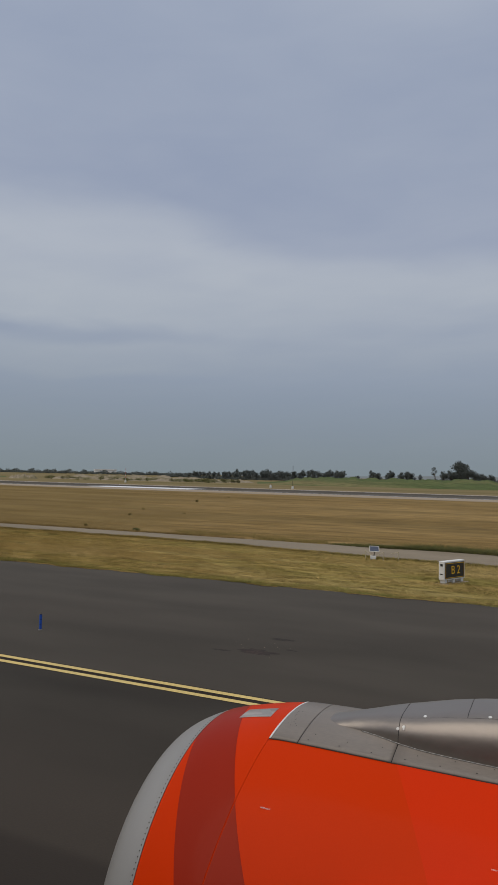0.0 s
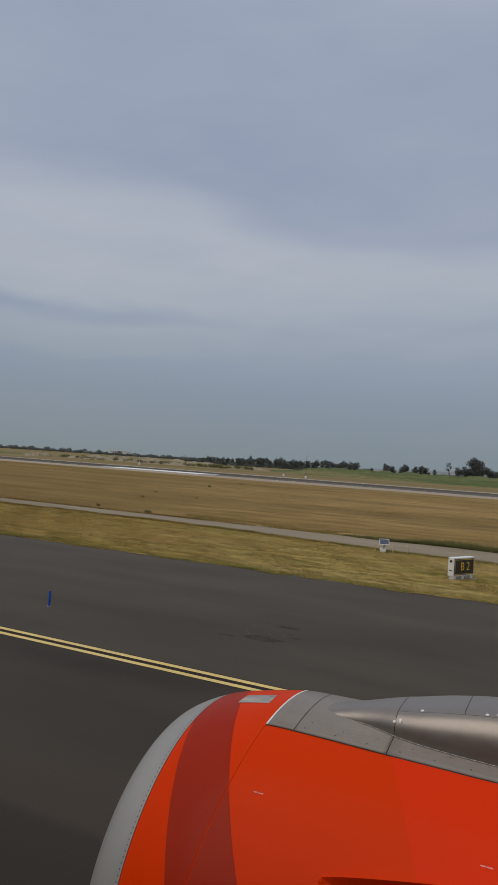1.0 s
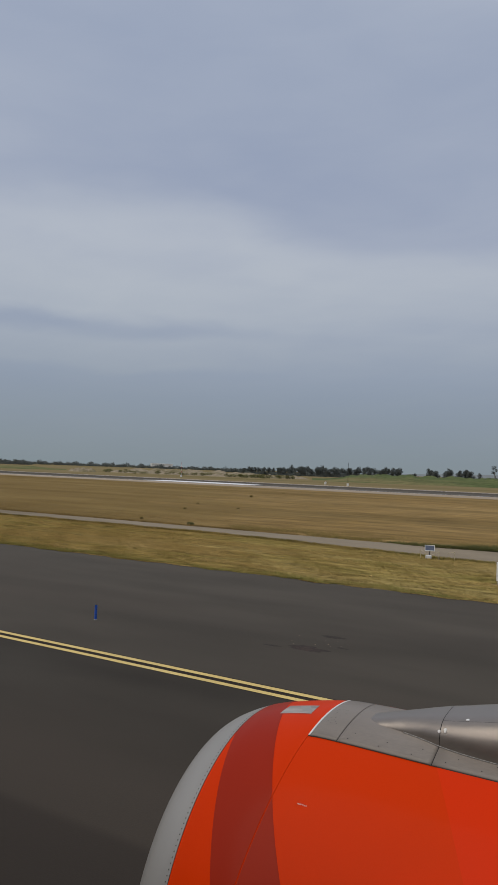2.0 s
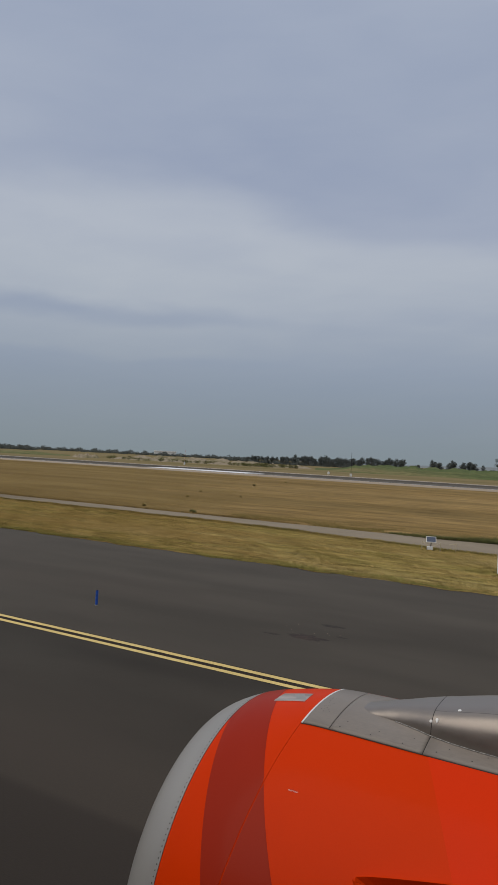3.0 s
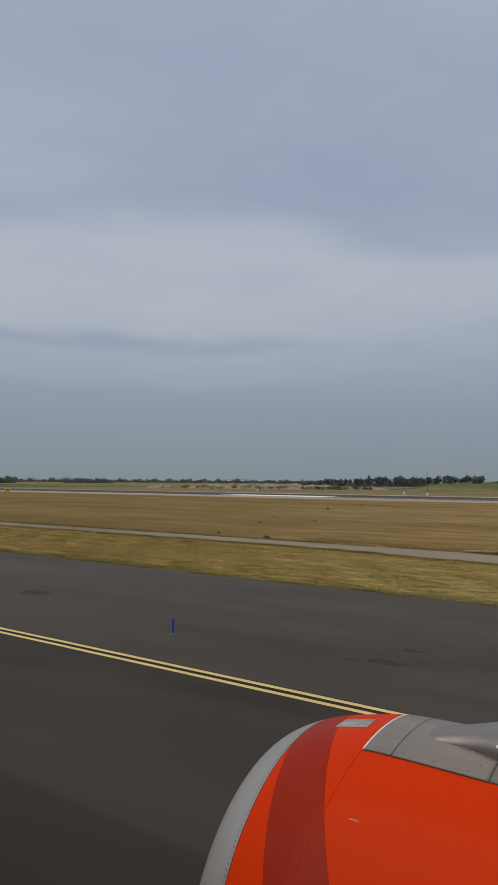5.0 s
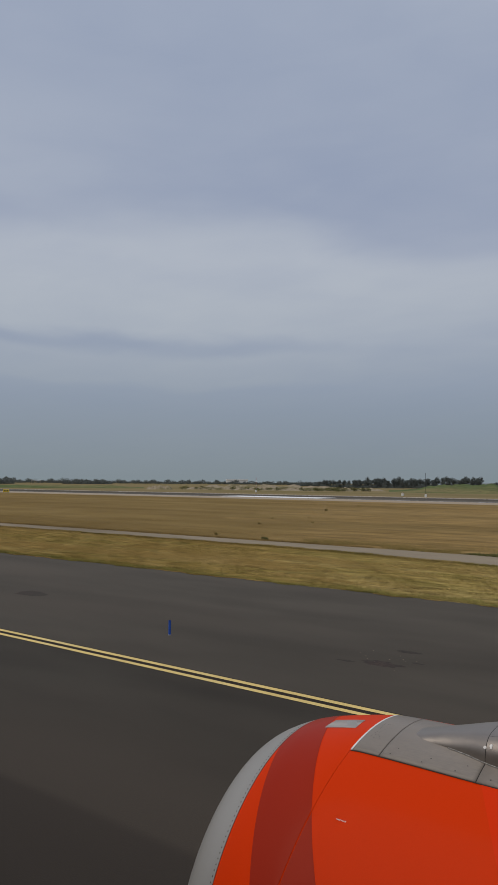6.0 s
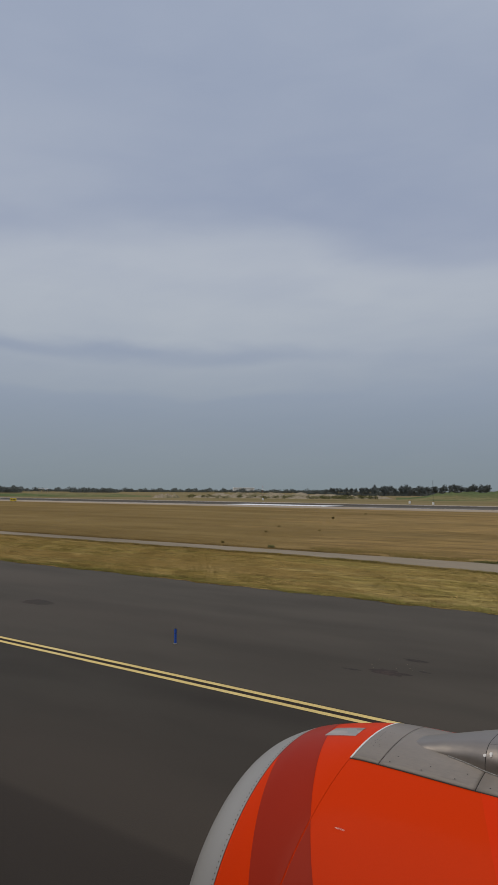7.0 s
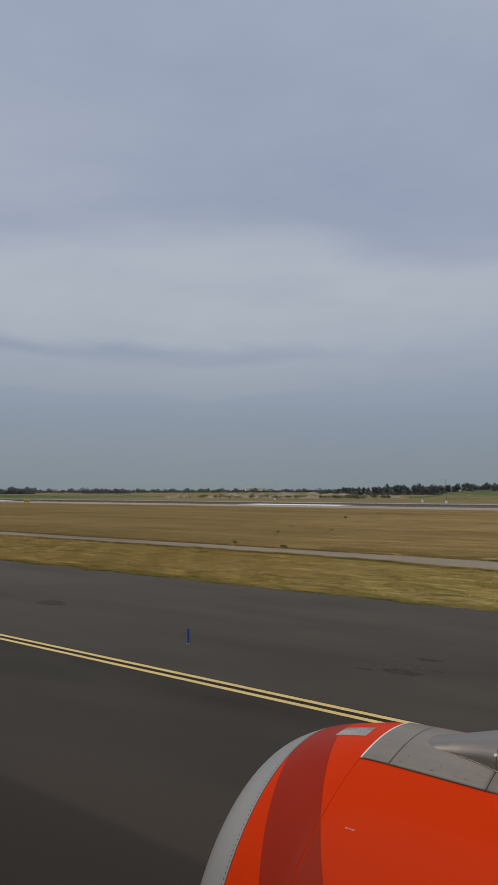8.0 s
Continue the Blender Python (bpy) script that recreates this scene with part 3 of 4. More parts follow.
blades("cut_straw", x[keep], y[keep], rs.uniform(.015, .07, n), rs.uniform(.016, .04, n), M_STRAW, "pale cut straw lying in swaths on the mown grass", 2.2, 18, .03)
x, y, rs = sow(16000, 25.4, 26, 19)
y = 25.34 + np.abs(rs.normal(0, .07, len(x))) + .10 * np.sin(x * 1.3) + .07 * np.sin(x * 3.7 + 1)
keep = patchy(x, y, .6, 33) > .30
blades("edge_straw", x[keep], y[keep], rs.uniform(.01, .035, int(keep.sum())), rs.uniform(.02, .045, int(keep.sum())), M_STRAW, "pale dry strands along the asphalt edge", 2.0, 20, .026)
x, y, rs = sow(60000, 25.4, 26.25, 12)
y = 25.44 + np.abs(rs.normal(0, .38, len(x))) + .16 * np.sin(x * 1.3) + .09 * np.sin(x * 3.7 + 1)
fringe = .35 + patchy(x, y, .8, 35)
blades("edge_grass", x, y, rs.uniform(.03, .10, len(x)) * fringe, rs.uniform(.02, .05, len(x)), M_GRASS_EDGE, "greener ragged grass fringe along the asphalt edge", .9, 5, .01)
x, y, rs = sow(30000, 38.9, 39.7, 13)
y = road_edge(x) + .10 - np.abs(rs.normal(0, .3, len(x))) + .12 * np.sin(x * .9) + .08 * np.sin(x * 2.3)
blades("road_grass", x, y, rs.uniform(.05, .16, len(x)), rs.uniform(.02, .05, len(x)), M_GRASS_MOWN, "short dry grass along the service road", .7, 6, .01)


def golden(x, y, rs):
    """Where the tall golden grass stands: aft of a broad ragged border."""
    return x / y + .60 + .34 * (patchy(x, y, .09, 8) - .5) + rs.normal(0, .05, len(x)) > 0


x, y, rs = sow(320000, 42.9, 72, 14, 1)
p = patchy(x, y * .5, .30, 5)
tall = golden(x, y, rs)
blades("tall_grass", x[tall], y[tall], ((.015 + .055 * p) * rs.uniform(.4, 1.2, len(x)))[tall], (rs.uniform(.02, .05, len(x)))[tall], M_GRASS_TALL, "tall dry golden grass of the airfield beside the service road", .5, 7)
low = ~tall
blades("low_grass", x[low], y[low], ((.015 + .03 * p) * rs.uniform(.5, 1.3, len(x)))[low], (rs.uniform(.02, .05, len(x)))[low], M_GRASS_LOW, "low brown dry grass of the airfield", 1.0, 8)
x, y, rs = sow(260000, 72, 149, 27, 1)
p = patchy(x, y * .5, .20, 5)
tall = golden(x, y, rs)
blades("tall_grass", x[tall], y[tall], ((.015 + .04 * p) * rs.uniform(.4, 1.2, len(x)))[tall], (rs.uniform(.03, .08, len(x)) * y / 72)[tall], M_GRASS_TALL, "tall dry golden grass of the airfield towards the runway", .5, 28)
low = ~tall
blades("low_grass", x[low], y[low], ((.015 + .03 * p) * rs.uniform(.5, 1.3, len(x)))[low], (rs.uniform(.03, .08, len(x)) * y / 72)[low], M_GRASS_LOW, "low brown dry grass of the airfield", 1.0, 29)
x, y, rs = sow(90000, 42.8, 46, 15)
y = 42.75 + np.abs(rs.normal(0, .8, len(x))) + .2 * np.sin(x * .7)
growth = (.35 * patchy(x, y, .9, 9) + .65 * patchy(x, y, .22, 36)) * np.clip((x + 25) / 13, 0, 1)
keep = growth + rs.normal(0, .08, len(x)) > .27 + .10 * (y - 42.75)
blades("roadside_weeds", x[keep], y[keep], rs.uniform(.06, .5, len(x))[keep] * (.12 + growth[keep] ** 1.4), rs.uniform(.04, .09, len(x))[keep], M_WEED, "green weeds growing along the service road", .9, 9)
x, y, rs = sow(60000, 42.8, 60, 22)
y = 42.9 + np.abs(rs.normal(0, 3.2, len(x)))
keep = (x > -28 + 14 * patchy(x, y, .2, 24)) & (patchy(x, y, .25, 25) > .25)
blades("olive_grass", x[keep], y[keep], rs.uniform(.06, .22, len(x))[keep] * np.exp(-(y[keep] - 42.9) / 6), rs.uniform(.02, .05, len(x))[keep], M_OLIVE, "olive grass thinning out from the service road", .6, 26)
x, y, rs = sow(14000, 42.8, 44, 16)
y = 42.85 + np.abs(rs.normal(0, .3, len(x)))
keep = x <= -20
blades("roadside_tufts", x[keep], y[keep], rs.uniform(.05, .18, len(x))[keep], rs.uniform(.03, .08, len(x))[keep], M_GRASS_LOW, "low brown tufts along the service road", .5, 10)


def leaf_cloud(rs, centres, radii, per, size):
    """Small leaf triangles scattered through clumps, denser towards their skins."""
    v = []
    for c, r in zip(centres, radii):
        d = rs.normal(0, 1, (per, 3))
        d /= np.linalg.norm(d, axis=1, keepdims=True)
        pts = np.asarray(c) + d * np.asarray(r) * (rs.uniform(.35, 1.05, (per, 1)) ** .6)
        a, b = rs.normal(0, 1, (per, 3)), rs.normal(0, 1, (per, 3))
        a /= np.linalg.norm(a, axis=1, keepdims=True)
        b /= np.linalg.norm(b, axis=1, keepdims=True)
        s = size * rs.uniform(.6, 1.4, (per, 1))
        v.append(np.stack([pts - a * s, pts + a * s, pts + b * s * 1.5], 1))
    v = np.concatenate(v).reshape(-1, 3)
    return v, np.arange(len(v)).reshape(-1, 3)


def weed_bush(x, y, s, seed):
    rs = np.random.RandomState(seed)
    cs = [(rs.uniform(-.5, .5) * s, rs.uniform(-.4, .4) * s, s * rs.uniform(.18, .42)) for _ in range(6)]
    v, f = leaf_cloud(rs, cs, [(s * .36, s * .32, s * .28)] * 6, 60, s * .09)
    v[:, 2] = np.maximum(v[:, 2], -.01)
    ob = raw("weed_bush", v, f, M_WEED if y < 44 else M_OLIVE)
    ob.matrix_basis = pose(x, y, 0)
    tagged(ob, "small dark green weed bush in the dry grass" if y < 44 else "small olive-brown tuft in the dry grass", "bush", "field weeds")


for i, (bx, by, s) in enumerate([(-29.3, 43.6, .42), (-52.7, 96, .5), (-35.5, 45.6, .3), (-41, 60, .28), (-46, 70, .26), (-38, 66, .22), (-58, 118, .4)]):
    weed_bush(bx, by, s, 40 + i)


# ---------------------------------------------------------------- trees and distance
def polar(az, d, z=0.0):
    return Vector((-d * math.sin(radians(az)), d * math.cos(radians(az)), z))


def tree(seed, height, width, bare=.18, clumps=16):
    """A tapered trunk with limbs and a ragged crown, at the origin."""
    rs = np.random.RandomState(seed)
    root = empty("tree", Matrix(), "dark green broad-crowned tree beyond the runway", "tree", "trees beyond the runway")
    bm = bmesh.new()
    top = height * .62
    pts = [Vector((rs.uniform(-.03, .03) * height * k, rs.uniform(-.03, .03) * height * k, top * k / 4)) for k in range(5)]
    for k in range(4):
        tube(bm, pts[k], pts[k + 1], height * .028 * (1 - k * .2), height * .028 * (1 - (k + 1) * .2), 7)
    cs, radii = [], []
    for k in range(clumps):
        a, zf = rs.uniform(0, 2 * math.pi), rs.uniform(bare + .06, .92)
        reach = width * .5 * math.sqrt(max(.05, 1 - ((zf - .42) / .58) ** 2)) * rs.uniform(.25, .85)
        c = Vector((math.cos(a) * reach, math.sin(a) * reach, zf * height))
        r = width * rs.uniform(.13, .25)
        cs.append(tuple(c))
        radii.append((r, r, r * rs.uniform(.7, 1.0)))
        if k % 2 == 0:
            tube(bm, pts[min(3, 1 + k % 3)], c, height * .010, height * .003, 5)
    part("trunk", bm, M_BARK, root, "grey-brown trunk with limbs")
    v, f = leaf_cloud(rs, cs, radii, 75, width * .036)
    crown = raw("crown", v, f, M_LEAF)
    crown.parent = root
    return root


KINDS = [tree(101, 9.6, 7.0, -.02, 34), tree(102, 10.8, 7.8, -.02, 38), tree(103, 8.4, 8.0, -.03, 36), tree(104, 11.6, 6.6, -.02, 36)]
# stands of trees: first and last bearing, how many, height
STANDS = [(29.5, 26.8, 9, .66), (26.8, 25.5, 5, .74), (25.6, 23.8, 6, .8), (23.6, 21.1, 8, .9), (20.9, 19.9, 3, .92), (19.5, 18.6, 3, .95), (18.4, 16.5, 6, .92),
          (15.7, 15.1, 1, .62), (14.6, 13.6, 3, .9), (13.3, 12.6, 2, .9), (12.3, 10.9, 4, 1.0), (10.4, 10.3, 1, .7), (6.2, 1.5, 9, .8)]
rs = np.random.RandomState(77)
used = 0
for a0, a1, n, hh in STANDS:
    n = round(n * 1.35)
    for i in range(n):
        az = a0 + (a1 - a0) * ((i + .5) / n) + rs.uniform(-.12, .12)
        m = Matrix.Translation(polar(az, rs.uniform(640, 700))) @ Matrix.Rotation(rs.uniform(0, 6.28), 4, "Z") @ Matrix.Diagonal((hh, hh, hh * rs.uniform(.9, 1.25), 1))
        k = used % 4
        if used < 4:
            KINDS[k].matrix_basis = m
        else:
            c = copy_thing(KINDS[k], m)
            c.matrix_basis = m
        used += 1
big = tree(201, 20, 17, -.02, 64)
big.matrix_basis = Matrix.Translation(polar(7.4, 640))
tagged(big, "tall dark eucalyptus standing above the other trees", "tree")
slim = tree(202, 16, 7.5, .45, 9)
slim.matrix_basis = Matrix.Translation(polar(9.35, 640))
tagged(slim, "slender dark tree with a small high crown", "tree")
for az, s in ((8.6, 1.1), (8.05, 1.2), (6.75, 1.45), (6.2, 1.15), (5.6, .95), (5.0, .9)):
    c = copy_thing(KINDS[1], Matrix.Identity(4))
    c.matrix_basis = Matrix.Translation(polar(az, 632)) @ Matrix.Diagonal((s, s, s, 1))


def far_wood(name, az0, az1, d, h, n, seed, label):
    rs = np.random.RandomState(seed)
    az = rs.uniform(min(az0, az1), max(az0, az1), n)
    cs, radii = [], []
    for a in az:
        lump = .55 + .45 * math.sin(a * 3.1 + seed) * math.sin(a * 7.7 + 1) + rs.uniform(-.2, .2)
        hh = h * max(.35, lump)
        cs.append(tuple(polar(a, d + rs.uniform(-40, 40), hh * .5)))
        radii.append((h * .55, h * .55, hh * .55))
    v, f = leaf_cloud(rs, cs, radii, 44, h * .12)
    v[:, 2] = np.maximum(v[:, 2], 0)
    tagged(raw(name, v, f, M_LEAF), label, "far woods", kind="stuff")


far_wood("far_wood", 66, 29, 1350, 8.5, 700, 301, "long low line of dark trees on the horizon")
far_wood("far_wood", 57.5, 54.4, 900, 9, 90, 302, "dark clump of trees near the horizon")
far_wood("far_wood", 50.6, 46.8, 1000, 8, 80, 303, "dark clump of trees near the horizon")
far_wood("far_wood", 31.5, 28.6, 900, 6, 60, 304, "dark clump of trees near the horizon")
far_wood("far_wood", 24, -12, 1100, 6, 500, 305, "long low line of dark trees behind the tree row")
far_wood("undergrowth", 29.3, 16.6, 668, 4.2, 210, 306, "dark undergrowth between the trunks of the tree row")
far_wood("undergrowth", 14.4, 5.0, 668, 4.0, 130, 307, "dark undergrowth between the trunks of the tree row")


def bank(name, az0, az1, d, depth, height, mat, label, category, seed, n=70, rough=.35):
    """A long low earth bank or sand heap with an uneven crest."""
    bm = bmesh.new()
    rows = []
    for i in range(n + 1):
        t = i / n
        az = az0 + (az1 - az0) * t
        taper = min(1, t * 6, (1 - t) * 6)
        taper = taper * taper * (3 - 2 * taper)
        row = []
        for j in range(9):
            s = j / 8
            prof = math.sin(math.pi * min(1, s * 1.15 if s < .87 else 1)) if j not in (0, 8) else 0
            bumpy = 1 + rough * noise.noise((t * n * .22, s * 2, seed)) + rough * .6 * noise.noise((t * n * .7, s * 4, seed + 3))
            z = height * taper * max(0, prof) * max(.1, bumpy)
            row.append(bm.verts.new(polar(az, d + depth * s, z if j not in (0, 8) else -.2)))
        rows.append(row)
    for a, b in zip(rows, rows[1:]):
        for j in range(8):
            bm.faces.new((a[j], a[j + 1], b[j + 1], b[j]))
    bmesh.ops.recalc_face_normals(bm, faces=bm.faces)
    return tagged(part(name, bm, mat, smooth=True), label, category)


bank("green_bank", 23.8, -8, 330, 190, 4.2, M_HILL, "low green grassy bank beyond the runway", "bank", 1.0, 160, .4)
bank("green_bank", 62, 44, 420, 120, 1.5, M_HILL, "low green grassy bank beyond the runway", "bank", 4.0, 70, .25)
for i, (a0, a1, d, h) in enumerate([(41, 35.2, 400, 1.2), (37, 31, 380, 1.1), (32.5, 26.5, 370, 1.4), (28.5, 24, 390, 1.3), (43.9, 41.6, 380, 1.7), (40, 27, 470, 2.2)]):
    bank("sand_mound", a0, a1, d, 26, h, M_SAND, "pale mound of excavated sand with scrub", "sand mound", 10.0 + i, 60, .9)


def scrub(az0, az1, d, n, seed):
    rs = np.random.RandomState(seed)
    cs = [tuple(polar(rs.uniform(az1, az0), d + rs.uniform(-12, 10), rs.uniform(.5, 1.5))) for _ in range(n)]
    v, f = leaf_cloud(rs, cs, [(rs.uniform(.9, 2.6), 1.2, rs.uniform(.5, 1.0)) for _ in range(n)], 60, .28)
    v[:, 2] = np.maximum(v[:, 2], 0)
    tagged(raw("scrub", v, f, M_WEED), "patchy green scrub on the sand heaps", "scrub", kind="stuff")


scrub(41, 25, 375, 46, 401)
scrub(30, 27.2, 366, 16, 402)


def ridge():
    bm = bmesh.new()
    rows = []
    for i in range(80):
        az = 20 - 45 * i / 79
        h = 34 * max(0, math.sin(math.pi * i / 79)) ** .8 * (1 + .3 * noise.noise((i * .16, 0, 3)))
        rows.append((bm.verts.new(polar(az, 4200, -5)), bm.verts.new(polar(az, 4400, h))))
    for a, b in zip(rows, rows[1:]):
        bm.faces.new((a[0], b[0], b[1], a[1]))
    tagged(part("backdrop_ridge", bm, M_FAR, smooth=True), "faint ridge on the horizon, haze painted in as blue-grey", "hills", kind="structure")


ridge()


def far_hall(az, d, length, width, h, label):
    root = empty("hangar", Matrix.Translation(polar(az, d)) @ Matrix.Rotation(radians(az + 8), 4, "Z"), label, "building")
    part("wall", boxed(-length / 2, length / 2, 0, width, 0, h * .8), M_WHITE, root)
    part("roof", boxed(-length / 2 - .5, length / 2 + .5, -.5, width + .5, h * .8 + .004, h, bevel=.2), M_WHITE, root, "pale metal roof")


far_hall(36.3, 1520, 46, 20, 10.5, "long low white hall behind the trees on the horizon")


def canopy(az, d):
    root = empty("canopy", Matrix.Translation(polar(az, d)) @ Matrix.Rotation(radians(az), 4, "Z"), "small open canopy on posts on the horizon", "canopy")
    part("roof", boxed(-6, 6, -3, 3, 4.4, 5.2, bevel=.1), M_WHITE, root)
    for sx in (-5, 0, 5):
        part("post", boxed(sx - .4, sx + .4, -.4, .4, 0, 4.39), M_CONCRETE, root)


canopy(52.6, 900)


def mast(x, y, h, label, striped):
    root = empty("mast", pose(x, y, 0), label, "mast")
    part("base", boxed(-.32, .32, -.28, .28, 0, .9, bevel=.05), M_WHITE, root, "white equipment box")
    n = 6
    for i in range(n):
        bm = tube(bmesh.new(), (0, 0, .9 + (h - .9) * i / n), (0, 0, .9 + (h - .9) * (i + 1) / n), .07, .06, 8)
        part("pole", bm, (M_REDP if i % 2 else M_WHITE) if striped else M_DARK, root)
    if h > 2:
        part("crossarm", tube(bmesh.new(), (-.8, 0, h * .72), (.8, 0, h * .72), .06), M_WHITE if striped else M_DARK, root)


mast(-174.6, 252, 6.5, "red and white striped instrument mast beside the runway", True)
mast(-83.6, 219.5, 8.0, "thin dark mast with a white box at its foot", False)
mast(-97, 232, 1.3, "short white marker post beside the runway", True)


def runway_sign(x, y):
    root = empty("runway_sign", pose(x, y, 0, 0, 0, 38), "small yellow guidance sign beside the runway", "sign")
    part("panel", boxed(-1.0, 1.0, -.12, .12, .35, 1.3, bevel=.03), M_SIGN_Y, root)
    for sx in (-.7, .7):
        part("leg", boxed(sx - .06, sx + .06, -.06, .06, 0, .35), M_DARK, root)
    for k, (a, b) in enumerate(((-.7, -.35), (-.15, .15), (.3, .7))):
        part("symbol", boxed(a, b, -.128, -.121, .6, 1.1), M_BLACK, root, "dark unreadable symbol")


runway_sign(-200, 141)


# ---------------------------------------------------------------- things by the taxiway
def lettering(text, size, mat, parent, m, label, depth=.004):
    cu = bpy.data.curves.new("lettering", "FONT")
    cu.body, cu.size, cu.extrude, cu.align_x, cu.align_y = text, size, depth, "CENTER", "CENTER"
    tmp = new("lettering", cu)
    me = bpy.data.meshes.new_from_object(tmp.evaluated_get(bpy.context.evaluated_depsgraph_get()))
    bpy.data.objects.remove(tmp)
    me.materials.clear()
    me.materials.append(mat)
    ob = new("lettering", me)
    ob.parent = parent
    ob.matrix_basis = m
    return tagged(ob, label)


def taxiway_sign(x, y, rz):
    """A lit location sign: its face looks along local -y, its length runs along local x."""
    root = empty("taxiway_sign", pose(x, y, 0, 0, 0, rz), "black taxiway sign with amber lettering in a white housing", "sign")
    ln, th, z0, z1 = .75, .14, .17, .96
    part("housing", boxed(-ln, ln, -th, th, z0, z1, bevel=.025), M_WHITE, root, "white metal housing")
    part("face", boxed(-ln + .05, ln - .05, -th - .012, -th - .002, z0 + .06, z1 - .06), M_BLACK, root, "black sign face")
    for a, b, c, d in ((-ln + .075, ln - .075, z0 + .085, z0 + .103), (-ln + .075, ln - .075, z1 - .103, z1 - .085), (-ln + .075, -ln + .093, z0 + .104, z1 - .104), (ln - .093, ln - .075, z0 + .104, z1 - .104)):
        part("border_line", boxed(a, b, -th - .017, -th - .0135, c, d), M_LETTER, root, "thin amber border")
    lettering("B 2", .50, M_LETTER, root, pose(.05, -th - .018, (z0 + z1) / 2, 90, 0, 0), "amber lettering B 2")
    for sx in (-.6, 0, .6):
        part("foot", boxed(sx - .09, sx + .09, -.12, .12, .03, z0 - .003, bevel=.02), M_WHITE, root, "white mounting foot")
    part("plinth", boxed(-.9, .9, -.26, .26, -.04, .028, bevel=.015), M_CONCRETE, root, "low concrete plinth")
    for zc, hh in ((.80, .05), (.42, .02)):
        part("hatch", boxed(-ln - .008, -ln - .001, -.06, .06, zc - hh, zc + hh), M_DARK, root, "dark plate on the end of the housing")


taxiway_sign(-4.4, 30.45, 64)


def solar_light(x, y, rz):
    root = empty("solar_light", pose(x, y, .012, 0, 0, rz) @ Matrix.Scale(.78, 4), "small solar-powered light unit on the mown grass", "solar light")
    part("battery_box", boxed(-.19, .19, -.15, .15, 0, .24, bevel=.02), M_WHITE, root, "white plastic battery box")
    part("pole", tube(bmesh.new(), (.06, .02, .24), (.10, .05, .62), .03), M_DARK, root)
    m = pose(.08, .05, .72, 62, 0, 0)
    f = part("panel", boxed(-.30, .30, -.18, .18, -.015, .015, bevel=.006), M_PANEL, root, "dark blue solar panel")
    f.matrix_basis = m
    for a, b, c, d in ((-.33, .33, .181, .21), (-.33, .33, -.21, -.181), (-.33, -.301, -.18, .18), (.301, .33, -.18, .18)):
        e = part("panel_edge", boxed(a, b, c, d, -.02, .02), M_WHITE, f, "pale metal edge")


solar_light(-9.4, 36.7, 20)


def barrier_post(x, y, rz, rail):
    root = empty("barrier_post", pose(x, y, .012, 0, 0, rz), "thin pale yellow barrier post beside the solar light", "post", "barrier posts")
    part("post", tube(bmesh.new(), (0, 0, 0), (0, 0, .45), .018), M_SANDY, root)
    part("arm", tube(bmesh.new(), (0, 0, .43), (-.36, 0, .43 - rail), .012), M_SANDY, root)


barrier_post(-9.85, 36.8, 170, .2)
barrier_post(-8.8, 36.5, 10, .2)
barrier_post(-8.1, 37.0, 10, .08)


def edge_marker(x, y):
    root = empty("edge_marker", pose(x, y, .02), "slim blue reflective taxiway edge marker standing on the asphalt", "marker post", "edge markers")
    part("base", tube(bmesh.new(), (0, 0, 0), (0, 0, .02), .052, .048, 16), M_LIP, root, "grey round base plate")
    for k in range(3):
        part("sleeve", tube(bmesh.new(), (0, 0, .027 + .135 * k), (0, 0, .152 + .135 * k), .037, .037, 16), M_BLUE, root, "blue reflective sleeve")
        part("ring", tube(bmesh.new(), (0, 0, .1525 + .135 * k), (0, 0, .1615 + .135 * k), .032, .032, 16), M_DARK, root, "dark ring")


edge_marker(-13.2, 14.95)


# ---------------------------------------------------------------- the engine
YE, ZE = 3.5, 1.925
PROFILE = [(-1.841, 1.103), (-1.79, 1.130), (-1.72, 1.158), (-1.65, 1.183), (-1.588, 1.198), (-1.45, 1.206), (-.9, 1.213), (-.3, 1.222), (.3, 1.215), (.9, 1.15), (1.5, 1.01), (1.9, .87)]
RIVET, SEAM, JOINT = -1.841, -1.588, -1.432


def tilt(x):
    """How far a ring of the cowl leans aft per metre of height: the inlet face and the joints are canted."""
    P = [(-1.841, -.085), (-1.588, .083), (-1.40, .083), (-.6, 0.0)]
    if x <= P[0][0]:
        return P[0][1]
    for (xa, ta), (xb, tb) in zip(P, P[1:]):
        if x <= xb:
            return ta + (tb - ta) * (x - xa) / (xb - xa)
    return 0.0


def canted(u, a):
    """Where ring u of the cowl lies along x at angle a."""
    return u + tilt(u) * radius(u) * math.cos(radians(a))


def radius(x):
    """Smooth outer radius of the cowl at x."""
    P = PROFILE
    x = min(max(x, P[0][0]), P[-1][0])
    k = next(i for i in range(len(P) - 1) if x <= P[i + 1][0])
    slope = []
    for i in (k, k + 1):
        a, b = P[max(0, i - 1)], P[min(len(P) - 1, i + 1)]
        slope.append((b[1] - a[1]) / (b[0] - a[0]))
    w = P[k + 1][0] - P[k][0]
    t = (x - P[k][0]) / w
    return (2 * t**3 - 3 * t**2 + 1) * P[k][1] + (t**3 - 2 * t**2 + t) * w * slope[0] + (3 * t**2 - 2 * t**3) * P[k + 1][1] + (t**3 - t**2) * w * slope[1]


